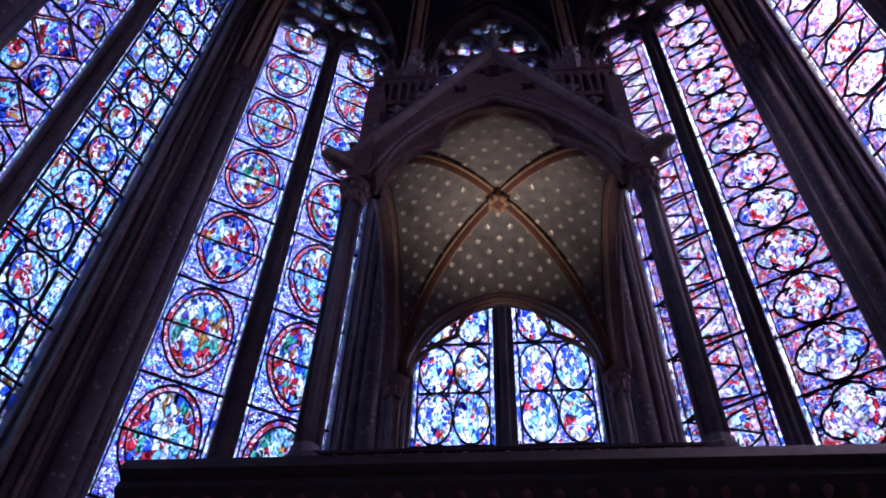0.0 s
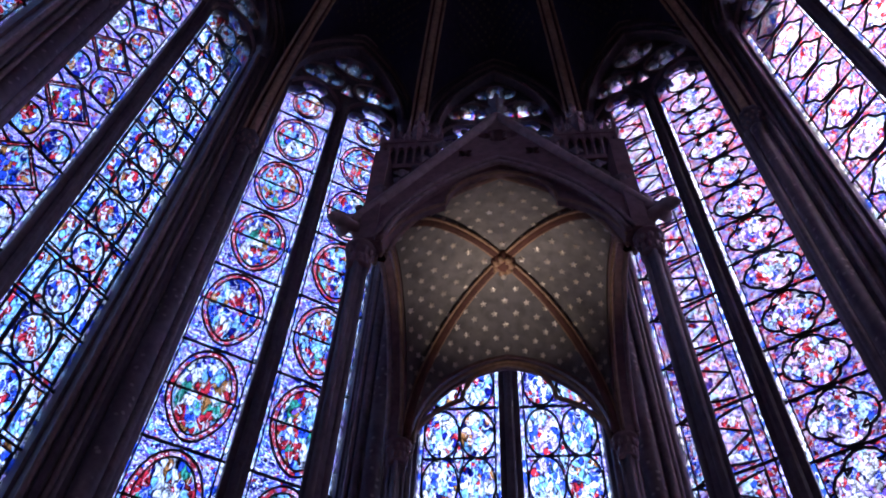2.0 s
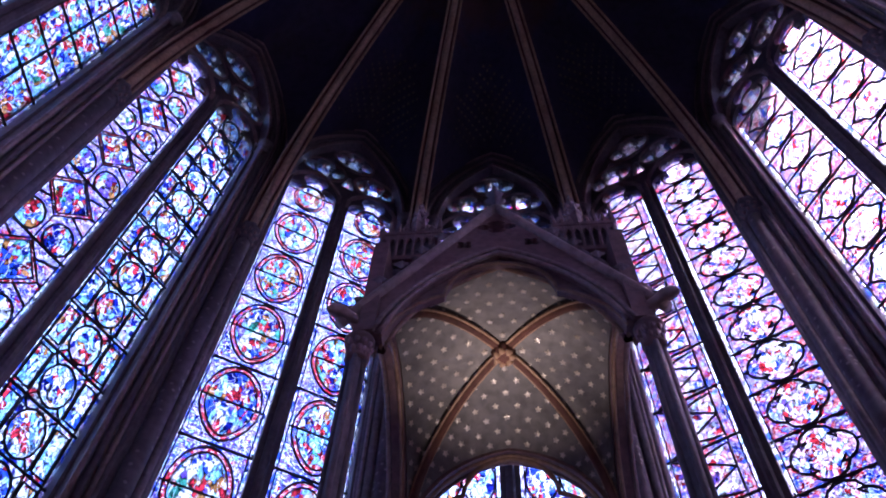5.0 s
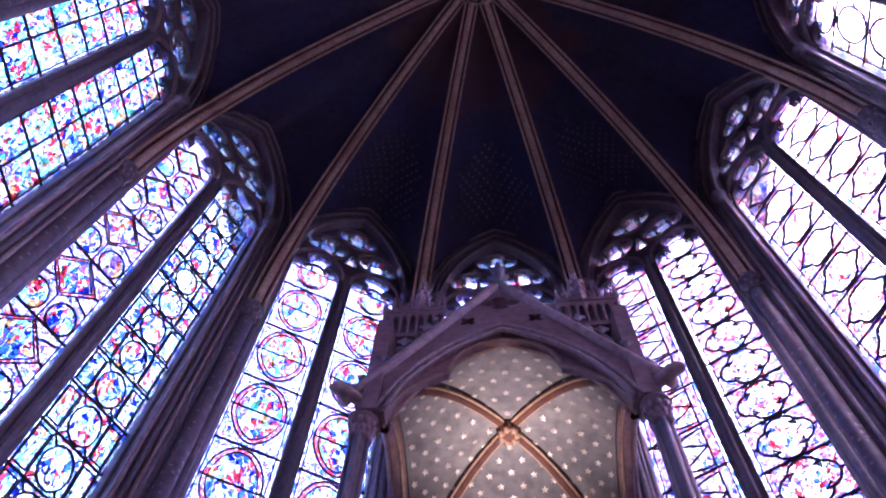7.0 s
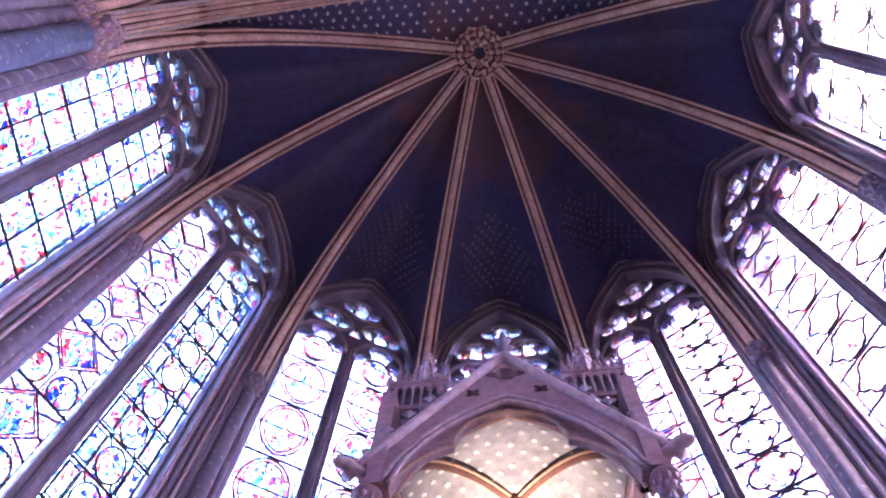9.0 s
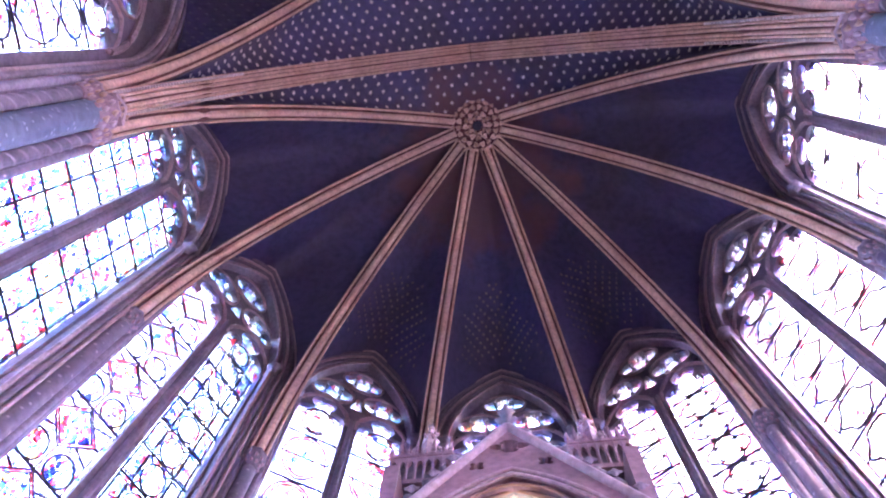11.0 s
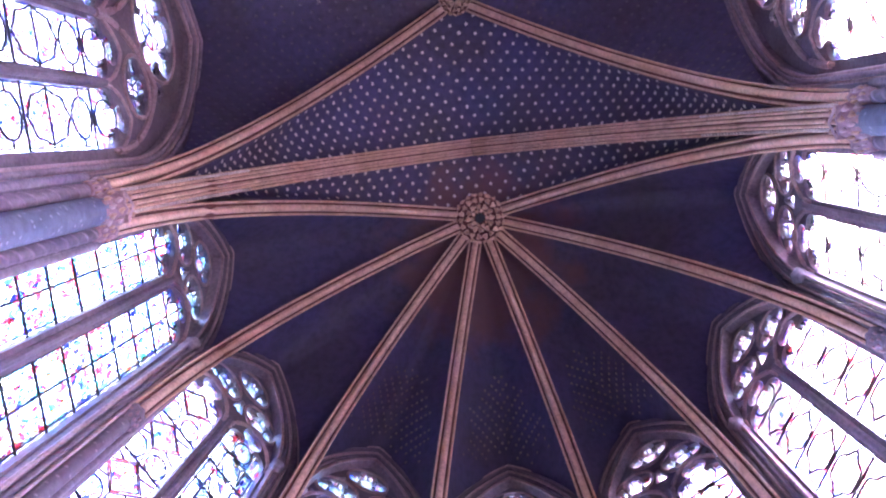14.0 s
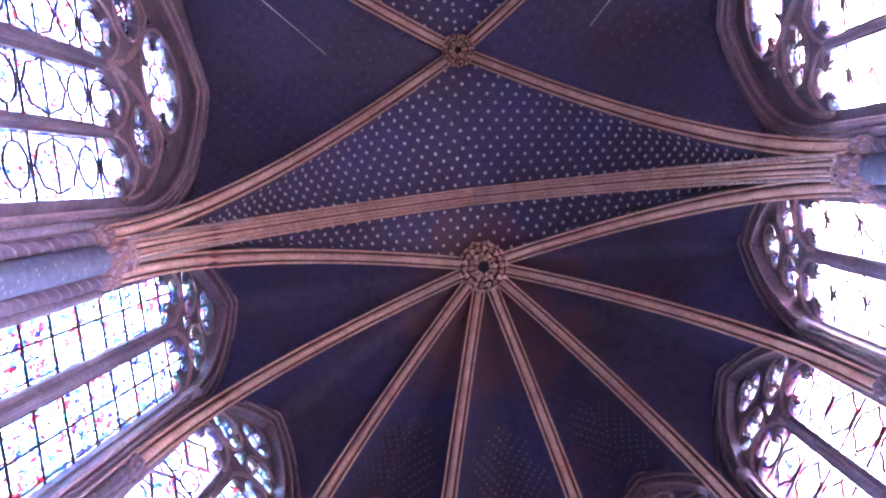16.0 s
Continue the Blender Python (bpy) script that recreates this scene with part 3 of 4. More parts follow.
for s, m in NAVE:
    c = (m.inverted() @ Vector((s * 5.3, NW, 0))).x
    win = empty("window_%d" % (8 if s < 0 else 9), m @ Matrix.Translation((c, 0, 0)), "wide four-light stained glass nave window", "window", "nave windows", "structure")
    cs = (-1.53, -0.51, 0.51, 1.53)
    for x in cs:
        glaze(win, x, 0.44, SILL, 14.0, 0.7, "chain", 1.88, "pale", "pale", None, -0.4)
    notch = []
    for x in cs:
        notch += [(x - 0.44, 13.8)] + trefoil(0.44, 14.0, 0.7, 8, x)[::-1] + [(x + 0.44, 13.8)]
    outer = [(-2.15, 13.8)] + notch + [(2.15, 13.8)] + arch(2.15, 14.3, 3.7, 14)
    eyes = [foil(-1.02, 15.25, 0.45, 4, 0, 6, 0.56), foil(1.02, 15.25, 0.45, 4, 0, 6, 0.56), foil(0, 16.45, 0.85, 6, 30, 5, 0.66)]
    small = [foil(-1.05, 16.25, 0.22, 3, 90, 4), foil(1.05, 16.25, 0.22, 3, 90, 4)]
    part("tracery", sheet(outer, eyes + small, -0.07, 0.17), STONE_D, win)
    for e in eyes + small:
        part("tracery_pane", sheet(e), GLASS["pale"], win)
        mx, mz = sum(q[0] for q in e) / len(e), sum(q[1] for q in e) / len(e)
        rr = max(abs(q[0] - mx) for q in e) * 0.97
        bm = bmesh.new()
        for a in (0, 60, 120):
            ca, sa = rr * math.cos(radians(a)), rr * math.sin(radians(a))
            ribbon(bm, [(mx - ca, mz - sa), (mx + ca, mz + sa)], 0.022)
        ribbon(bm, oval(mx, mz, rr * 0.42, rr * 0.42, 14), 0.022, closed=True)
        part("leading", bm, IRON, win)
    for ex, ez, er_ in ((-1.02, 15.25, 0.5), (1.02, 15.25, 0.5), (0, 16.45, 0.9)):
        part("tracery_roll", tube(bmesh.new(), [(ex + er_ * math.cos(a), -0.08, ez + er_ * math.sin(a)) for a in [2 * math.pi * i / 24 for i in range(25)]], 0.035, 6), CANOPY_ROLL, win, smooth=True)
    for x in cs:
        part("lancet_moulding", tube(bmesh.new(), [(q, -0.08, z) for q, z in arch(0.49, 14.0, 0.8, 8, x)], 0.035, 6), CANOPY_ROLL, win, smooth=True)
    for x in (-1.02, 0, 1.02):
        part("mullion", tube(box(bmesh.new(), x - (0.09 if x else 0.13), x + (0.09 if x else 0.13), -0.08, 0.08, SILL, 13.8), [(x, -0.1, SILL), (x, -0.1, 14.0)], 0.055), STONE_D, win)
    for sx in (-1, 1):
        part("jamb", box(bmesh.new(), *sorted((sx * 1.97, sx * 2.15)), -0.1, 0.1, SILL, 13.8), STONE_D, win)
        part("sub_arch", tube(bmesh.new(), [(x, -0.09, z) for x, z in arch(1.0, 14.1, 1.9, 10, sx * 1.02)], 0.06, 6), CANOPY_ROLL, win)
    for w_, y_, q in ((2.17, -0.2, 0.04), (2.23, -0.24, 0.05), (2.3, -0.27, 0.035), (2.38, -0.3, 0.05)):
        pts = [(w_, SILL)] + arch(w_, 14.3, 3.7 + (w_ - 2.15) * 1.4, 14) + [(-w_, SILL)]
        part("arch_moulding", tube(bmesh.new(), [(x, y_, z) for x, z in pts], q, 7), CANOPY_ROLL if q < 0.05 else STONE, win, smooth=True)

# ---- piers with their clustered shafts ----
BOSS, BOSS2 = Vector((0, 0.116, 19.95)), Vector((0, -4.5, 20.15))
CROWN = Vector((0, PY - 0.07, 20.2))


def shaft(parent, x, y, r, z0, z1, mat, name="shaft"):
    part(name, tube(bmesh.new(), [(x, y, z0), (x, y, z1)], r, 12), mat, parent, smooth=True)


FEET = []
for k in range(1, 7):
    c = CORNERS[k]
    d = (c - Vector((0, 0, 0))).normalized()
    az = math.degrees(math.atan2(d.x, d.y))
    m = bay(az, 5.13)
    pier = empty("pier", m, "clustered painted stone shafts between apse windows", "pier", "apse piers")
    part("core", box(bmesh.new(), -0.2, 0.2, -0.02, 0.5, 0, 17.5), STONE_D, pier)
    shaft(pier, 0, -0.05, 0.1, 0.0, CAP - 0.3, SHAFT)
    for s in (-1, 1):
        shaft(pier, s * 0.16, 0.0, 0.045, 0.0, CAP - 0.2, STONE)
        shaft(pier, s * 0.215, 0.06, 0.035, 0.0, CAP - 0.2, STONE_D)
        shaft(pier, s * 0.265, 0.13, 0.035, 0.0, SPRING, STONE)
    bm = lathe(bmesh.new(), [(0.1, CAP - 0.36), (0.118, CAP - 0.34), (0.106, CAP - 0.31), (0.112, CAP - 0.22), (0.136, CAP - 0.17), (0.122, CAP - 0.14), (0.146, CAP - 0.05), (0.16, CAP - 0.04), (0.16, CAP + 0.03)], 32, 0, -0.05, 8, 0.07)
    cap = part("capital", bm, STONE_D, pier, "carved leaf capital", True)
    for row in (0, 1):
        for i in range(9):
            a = 2 * math.pi * (i + 0.5 * row) / 9
            k = part("capital_leaf", lathe(bmesh.new(), [(0.006, -0.05), (0.02, -0.018), (0.025, 0.016), (0.01, 0.04)], 7, 0, 0, 3, 0.3), CANOPY, cap, smooth=True)
            k.location = ((0.118 + 0.02 * row) * math.cos(a), -0.05 + (0.118 + 0.02 * row) * math.sin(a), CAP - 0.24 + 0.12 * row)
    part("base", lathe(bmesh.new(), [(0.3, 0), (0.3, 0.25), (0.2, 0.3), (0.16, 0.42)], 12, 0, -0.06), STONE, pier)
    foot = m @ Vector((0, -0.02, CAP))
    FEET.append(foot)

FEET = [Vector((-4.75, PY + 0.21, CAP))] + FEET + [Vector((4.75, PY + 0.19, CAP))]
for s in (-1, 1):
    m = Matrix.Translation((s * 4.72, PY, 0)) @ Matrix.Rotation(radians(-90 * s), 4, "Z")
    pier = empty("great_pier", m, "great pier of blue and twisted gilded shafts", "pier", "great piers")
    part("core", box(bmesh.new(), -0.45, 0.45, 0.1, 1.2, 0, 18.5), STONE_D, pier)
    shaft(pier, 0, 0.02, 0.19, 0, CAP - 0.3, BLUESHAFT)
    for q in (-1, 1):
        shaft(pier, q * 0.27, 0.06, 0.085, 0, CAP - 0.3, STONE_D)
        bm = bmesh.new()
        for ph in (0, math.pi):
            tube(bm, [(q * 0.27 + 0.06 * math.cos(ph + i * 0.55), 0.06 + 0.06 * math.sin(ph + i * 0.55), 6 + i * 0.045) for i in range(int((CAP - 6.4) / 0.045))], 0.035, 5)
        part("twisted_band", bm, STONE, pier, smooth=True)
        shaft(pier, q * 0.43, 0.14, 0.06, 0, CAP - 0.2, STONE)
    for x, y, r in ((0, 0.02, 0.17), (-0.27, 0.06, 0.09), (0.27, 0.06, 0.09)):
        bm = lathe(bmesh.new(), [(r, CAP - 0.45), (r * 1.15, CAP - 0.42), (r * 1.1, CAP - 0.36), (r * 1.35, CAP - 0.15), (r * 1.6, CAP - 0.06), (r * 1.5, CAP + 0.04)], 36, x, y, 9, 0.06)
        cap = part("capital", bm, CANOPY, pier, "carved leaf capital", True)
        for row in (0, 1):
            for i in range(11):
                a = 2 * math.pi * (i + 0.5 * row) / 11
                k = part("capital_leaf", lathe(bmesh.new(), [(0.01, -0.08), (r * 0.2, -0.03), (r * 0.28, 0.03), (r * 0.1, 0.07)], 7, 0, 0, 3, 0.3), GILT if (i + row) % 2 else CANOPY_ROLL, cap, smooth=True)
                k.location = (x + r * (1.15 + 0.25 * row) * math.cos(a), y + r * (1.15 + 0.25 * row) * math.sin(a), CAP - 0.28 + 0.17 * row)
    bm = sheet([(-0.21, CAP - 0.02), (0.21, CAP - 0.02), (0.21, CAP + 0.04), (0, CAP + 0.26), (-0.21, CAP + 0.04)], [[(-0.15, CAP + 0.01), (0.15, CAP + 0.01), (0, CAP + 0.18)]], -0.24, 0.3)
    key = part("keystone_block", bm, CANOPY_ROLL, pier)
    for q, zz in ((-0.07, 0.045), (0.07, 0.045), (0, 0.05), (0, 0.11), (-0.12, 0.2), (0.12, 0.2), (0, 0.3)):
        k = part("keystone_leaf", lathe(bmesh.new(), [(0.01, -0.04), (0.03, -0.015), (0.036, 0.015), (0.014, 0.04)], 7, 0, 0, 3, 0.3), GILT, key, smooth=True)
        k.location = (q, -0.22, CAP + zz)



# ---- vault ----
def arc(p0, p1, stilt=0.0):
    """A vertical-footed arc from p0 up to p1; v runs from 0 to 1."""
    q0 = p0 + Vector((0, 0, stilt))
    flat = Vector((p1.x - q0.x, p1.y - q0.y, 0))
    d, h = flat.length, p1.z - q0.z
    rad = (d * d + h * h) / (2 * d)
    top = math.acos(max(-1, min(1, (rad - d) / rad)))
    dr = flat.normalized()
    ln = stilt + rad * top

    def at(v):
        s = v * ln
        if s <= stilt:
            return p0 + Vector((0, 0, s))
        a = (s - stilt) / rad
        return q0 + dr * (rad * (1 - math.cos(a))) + Vector((0, 0, rad * math.sin(a)))
    return at


def ridge(p0, p1, swell):
    return lambda v: p0.lerp(p1, v) + Vector((0, 0, swell * 4 * v * (1 - v)))


def web_point(rib, edge, rdg, u, v):
    """A point of a vault web between rib (u=0), ridge (u=1) and its outer edge (v=0)."""
    a, b = rib(v), rdg(v)
    e = edge(u)
    apex = rdg(1.0)
    ruled = a.lerp(b, u)
    cross = e.lerp(apex, v)
    bil = rib(0).lerp(rdg(0), u).lerp(apex, v)
    return ruled + cross - bil


CELLS = []


def web(rib, edge, rdg, nu=14, nv=20):
    CELLS.append((rib, edge, rdg))
    bm = bmesh.new()
    g = [[bm.verts.new(web_point(rib, edge, rdg, i / nu, j / nv)) for i in range(nu + 1)] for j in range(nv + 1)]
    for j in range(nv):
        for i in range(nu):
            bm.faces.new((g[j][i], g[j][i + 1], g[j + 1][i + 1], g[j + 1][i]))
    return bm


webs = bmesh.new()


def add_web(rib, edge, rdg):
    bm = web(rib, edge, rdg)
    me = bpy.data.meshes.new("t")
    bm.to_mesh(me)
    bm.free()
    webs.from_mesh(me)
    bpy.data.meshes.remove(me)


RIBS = [arc(p, BOSS) for p in FEET]
for k, (az, r) in enumerate(WINDOWS):
    mid = out_dir(az) * (r - 0.3) + Vector((0, 0, APEX + 0.47))
    rg = ridge(mid, BOSS, 0.35)
    for p, rb in ((FEET[k], RIBS[k]), (FEET[k + 1], RIBS[k + 1])):
        add_web(rb, arc(p, mid, SPRING - CAP - 0.2), rg)
TRANS = [arc(Vector((x, PY - 0.05, CAP)), CROWN) for x in (-4.75, 4.75)]
for rb, tr in zip((RIBS[0], RIBS[-1]), TRANS):
    add_web(rb, tr, ridge(CROWN, BOSS, 0.02))
NRIBS = []
for s, p in ((-1, Vector((-4.82, PY - 0.25, CAP))), (1, Vector((4.85, PY - 0.23, CAP)))):
    tr = TRANS[0 if s < 0 else 1]
    p2 = Vector((p.x, 2 * NB - p.y, CAP))
    d1, d2 = arc(p, BOSS2), arc(p2, BOSS2)
    NRIBS += [d1, d2]
    add_web(d1, tr, ridge(CROWN, BOSS2, 0.02))
    mid = Vector((s * 5.15, NB, 18.5))
    for dd, pp in ((d1, p), (d2, p2)):
        add_web(dd, arc(pp, mid, 1.6), ridge(mid, BOSS2, 0.1))
    add_web(d2, arc(p2, Vector((0, p2.y, CROWN.z))), ridge(Vector((0, p2.y, CROWN.z)), BOSS2, 0.02))
bmesh.ops.remove_doubles(webs, verts=webs.verts, dist=0.0005)
bmesh.ops.recalc_face_normals(webs, faces=webs.faces)
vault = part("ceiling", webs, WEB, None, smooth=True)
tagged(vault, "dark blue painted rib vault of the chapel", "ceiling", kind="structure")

PROF = [(-0.15, 0.02), (-0.15, -0.07), (-0.11, -0.06), (-0.07, -0.08), (0, -0.12), (0.07, -0.08), (0.11, -0.06), (0.15, -0.07), (0.15, 0.02)]


def rib_thing(curve, across, name, label, scale=0.92, end=0.965, rolls=((-0.132, 0.085, 0.024), (0.132, 0.085, 0.024), (0.0, 0.115, 0.066))):
    pts = [curve(end * i / 26) for i in range(27)]
    bm = swept(bmesh.new(), pts, across, [(a * scale, b * scale) for a, b in PROF])
    th = part(name, bm, RIBRED, None, "", True)
    tagged(th, label, "rib", "vault ribs", "structure")
    inn = []
    for i, p in enumerate(pts):
        d = (pts[min(i + 1, 26)] - pts[max(i - 1, 0)]).normalized()
        inn.append(d.cross(Vector(across).normalized()))
    for s, down, q in rolls:
        bm = tube(bmesh.new(), [p + Vector(across).normalized() * s * scale + n_ * down * scale for p, n_ in zip(pts, inn)], q * scale, 9)
        part("roll", bm, ROLL, th, "pale painted roll", True)
    return th


for p, rb in zip(FEET, RIBS):
    d = Vector((BOSS.x - p.x, BOSS.y - p.y, 0)).normalized()
    rib_thing(rb, (d.y, -d.x, 0), "vault_rib", "slender painted and gilded apse vault rib")
for i, rb in enumerate(NRIBS):
    p = rb(0)
    d = Vector((BOSS2.x - p.x, BOSS2.y - p.y, 0)).normalized()
    rib_thing(rb, (d.y, -d.x, 0), "vault_rib", "painted and gilded diagonal nave rib")
for tr, s in zip(TRANS, (1, -1)):
    arch_thing = rib_thing(tr, (0, -s, 0), "transverse_arch", "broad painted transverse arch with gilded rolls", 1.24, 1.0, ((-0.135, 0.08, 0.02), (-0.085, 0.1, 0.02), (-0.035, 0.125, 0.024), (0.035, 0.125, 0.024), (0.085, 0.1, 0.02), (0.135, 0.08, 0.02)))
    for q in (-0.155, 0.155):
        bm = bmesh.new()
        for i in range(44):
            a, b = tr(0.025 + 0.0085 * i), tr(0.0295 + 0.0085 * i)
            inward = (b - a).normalized().cross(Vector((0, -s, 0)))
            tube(bm, [a + Vector((0, q, 0)) + inward * 0.14, b + Vector((0, q, 0)) + inward * 0.14], [0.026, 0.022], 6)
        part("bead_row", bm, STAR, arch_thing, "row of small pale beads")


def boss(at, r, name, label):
    b = empty(name, Matrix.Translation(at + Vector((0, 0, -0.3 if r > 0.45 else -0.14))), label, "boss")
    part("hub", lathe(bmesh.new(), [(r * 0.2, -0.1), (r * 0.62, -0.12), (r * 0.7, -0.18), (r * 0.92, -0.18), (r, -0.08), (r, 0.22)], 28), RIBRED, b, smooth=True)
    for ring, cnt, q, zz in ((0.94, 22, 0.13, -0.1), (0.78, 18, 0.12, -0.18), (0.5, 12, 0.12, -0.16), (0.32, 10, 0.085, -0.16)):
        for i in range(cnt):
            a = 2 * math.pi * i / cnt
            lf = part("leaf", lathe(bmesh.new(), [(0.02, -0.07), (r * q * 0.8, -0.04), (r * q, 0.02), (r * q * 0.5, 0.09)], 8, 0, 0, 3, 0.3), GILT if i % 2 else ROLL, b, smooth=True)
            lf.location = (r * ring * math.cos(a), r * ring * math.sin(a), zz + 0.02 * math.sin(i * 2.4))
            lf.rotation_euler = (0.4 * math.sin(a), -0.4 * math.cos(a), a + i)
    # dark disc that stands for the shaded hole in the wreath
    part("eye", lathe(bmesh.new(), [(0.03, -0.14), (r * 0.2, -0.135), (r * 0.22, -0.08)], 12), IRON, b)


boss(BOSS, 0.51, "vault_boss", "large carved leafy gilded vault boss")
boss(BOSS2, 0.33, "nave_boss", "carved leafy gilded nave boss")

# gilded stars over the webs
stars, apse_stars, dim_stars = bmesh.new(), bmesh.new(), bmesh.new()


def star(bm, p, nrm, r, turn):
    s = nrm.cross(Vector((0.1, 1, 0.2))).normalized()
    t = nrm.cross(s)
    c = bm.verts.new(p + nrm * 0.004)
    ring = []
    for i in range(10):
        q = r if i % 2 == 0 else r * 0.5
        a = turn + math.pi * i / 5
        ring.append(bm.verts.new(p + q * (s * math.cos(a) + t * math.sin(a))))
    for i in range(10):
        bm.faces.new((c, ring[i], ring[(i + 1) % 10]))


for ci, (rib, edge, rdg) in enumerate(CELLS):
    ln = sum((rdg(i / 10) - rdg((i + 1) / 10)).length for i in range(10))
    # true for the apse webs, whose stars sit closer together
    worn = ci < 14
    step = 0.2 if worn else 0.3
    rows = int(ln / (0.13 if worn else 0.185))
    for j in range(rows):
        v = (j + 0.5) / rows
        pts = [web_point(rib, edge, rdg, i / 8, v) for i in range(9)]
        wd = sum((pts[i] - pts[i + 1]).length for i in range(8))
        cnt = int(wd / step)
        for i in range(cnt + 1):
            u = 1 - (i + (0.5 if j % 2 else 0.0)) * step / max(wd, 0.01)
            if not 0.06 < u <= 1:
                continue
            p = web_point(rib, edge, rdg, u, v)
            pu = web_point(rib, edge, rdg, u - 0.03, v) - p
            pv = web_point(rib, edge, rdg, u, max(0, v - 0.03)) - p
            nrm = pu.cross(pv)
            if nrm.length < 1e-9:
                continue
            nrm.normalize()
            if nrm.dot(Vector((0, 0, 10)) - p) < 0:
                nrm = -nrm
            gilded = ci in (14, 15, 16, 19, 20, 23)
            if ci < 14:
                # glint built in: stars only in patches on the three middle apse webs
                fade = 1 - ((1 - u) / 0.3) ** 2 - ((v - 0.18) / 0.17) ** 2
                if not 4 <= ci <= 9 or random.random() > fade * 1.6:
                    continue
            star(stars if gilded else apse_stars if ci < 14 else dim_stars, p + nrm * 0.02, nrm, 0.052 if gilded else 0.042 if ci < 14 else 0.05, random.random())
st = part("vault_stars", stars, STAR)
tagged(st, "gilded stars scattered over the blue vault", "stars", kind="stuff")
st = part("apse_glint_stars", apse_stars, STAR_APSE)
tagged(st, "pale stars in patches, set only where the apse gilding glints", "stars", kind="stuff")
st = part("dim_nave_stars", dim_stars, STAR_DIM)
tagged(st, "barely visible stars on the nave vault in a dimmer colour", "stars", kind="stuff")


# ---- tribune and canopy over it ----
TF, TB, TH = 1.83, 4.6, 4.3          # front, back and top of the tribune
tri = empty("tribune", Matrix.Translation((0, 0, 0)), "dark carved tribune platform carrying the canopy", "tribune")
part("platform", box(bmesh.new(), -1.98, 1.98, TF + 0.06, TB, TH - 0.32, TH - 0.05), WOOD, tri)
part("cornice", swept(bmesh.new(), [(-2.02, TF, TH), (2.02, TF, TH)], (0, -1, 0), [(-0.1, 0.02), (0.02, 0.02), (0.05, -0.06), (0.0, -0.1), (0.03, -0.16), (-0.03, -0.24), (-0.1, -0.3)]), WOOD, tri)
part("top_board", box(bmesh.new(), -2.02, 2.02, TF - 0.02, TB, TH - 0.06, TH), WOOD, tri)
for i in range(7):
    x = -1.8 + i * 0.6
    for y in (TF + 0.15, TB - 0.2):
        part("column", tube(bmesh.new(), [(x, y, 0), (x, y, TH - 0.32)], 0.07, 10), WOOD, tri, smooth=True)
for i in range(24):
    bm = lathe(bmesh.new(), [(0.01, -0.05), (0.035, -0.02), (0.035, 0.02), (0.01, 0.05)], 8)
    k = part("rosette", bm, RIBRED, tri, smooth=True)
    k.location = (-1.85 + i * 3.7 / 23, TF + 0.03, TH - 0.2)

FY, BY, CW = 1.95, 4.15, 1.03        # canopy: front and back rows of columns, half width
can = empty("canopy", Matrix.Translation((0, 0, TH)), "carved stone canopy with gables, pinnacles and starred vault", "canopy")


def at_can(z):
    return z - TH


CS, CA = 6.95, 8.05                   # springing and point of its arches
for sx in (-1, 1):
    for y in (FY, BY):
        x = sx * (CW + (0.07 if y == FY else 0.0))
        bm = tube(bmesh.new(), [(x, y, 0.1), (x, y, at_can(CS) - 0.2)], 0.05, 12)
        col = part("column", bm, STONE_D, can, smooth=True)
        for dx, dy in ((-1, 0), (1, 0), (0, 1), (0, -1)):
            part("colonnette", tube(bmesh.new(), [(x + dx * 0.06, y + dy * 0.06, 0.1), (x + dx * 0.06, y + dy * 0.06, at_can(CS) - 0.2)], 0.022, 8), STONE_D, can, smooth=True)
        part("column_base", lathe(bmesh.new(), [(0.12, 0.0), (0.12, 0.08), (0.1, 0.1), (0.09, 0.16)], 12, x, y), STONE_D, can)
        cap = part("capital", lathe(bmesh.new(), [(0.075, at_can(CS) - 0.25), (0.095, at_can(CS) - 0.235), (0.08, at_can(CS) - 0.21), (0.08, at_can(CS) - 0.12), (0.105, at_can(CS) - 0.035), (0.12, at_can(CS) - 0.03), (0.12, at_can(CS))], 16, x, y), CANOPY, can, smooth=True)
        for row, (cnt, rr, zz) in enumerate(((10, 0.08, -0.17), (10, 0.095, -0.085))):
            for i in range(cnt):
                a = 2 * math.pi * (i + 0.5 * row) / cnt
                k = part("capital_leaf", lathe(bmesh.new(), [(0.006, -0.045), (0.016, -0.015), (0.021, 0.018), (0.01, 0.035)], 7, 0, 0, 3, 0.25), CANOPY, cap, smooth=True)
                k.location = (x + rr * math.cos(a), y + rr * math.sin(a), at_can(CS) + zz)

DEPTH = BY - FY
half = DEPTH / 2
CY = (FY + BY) / 2
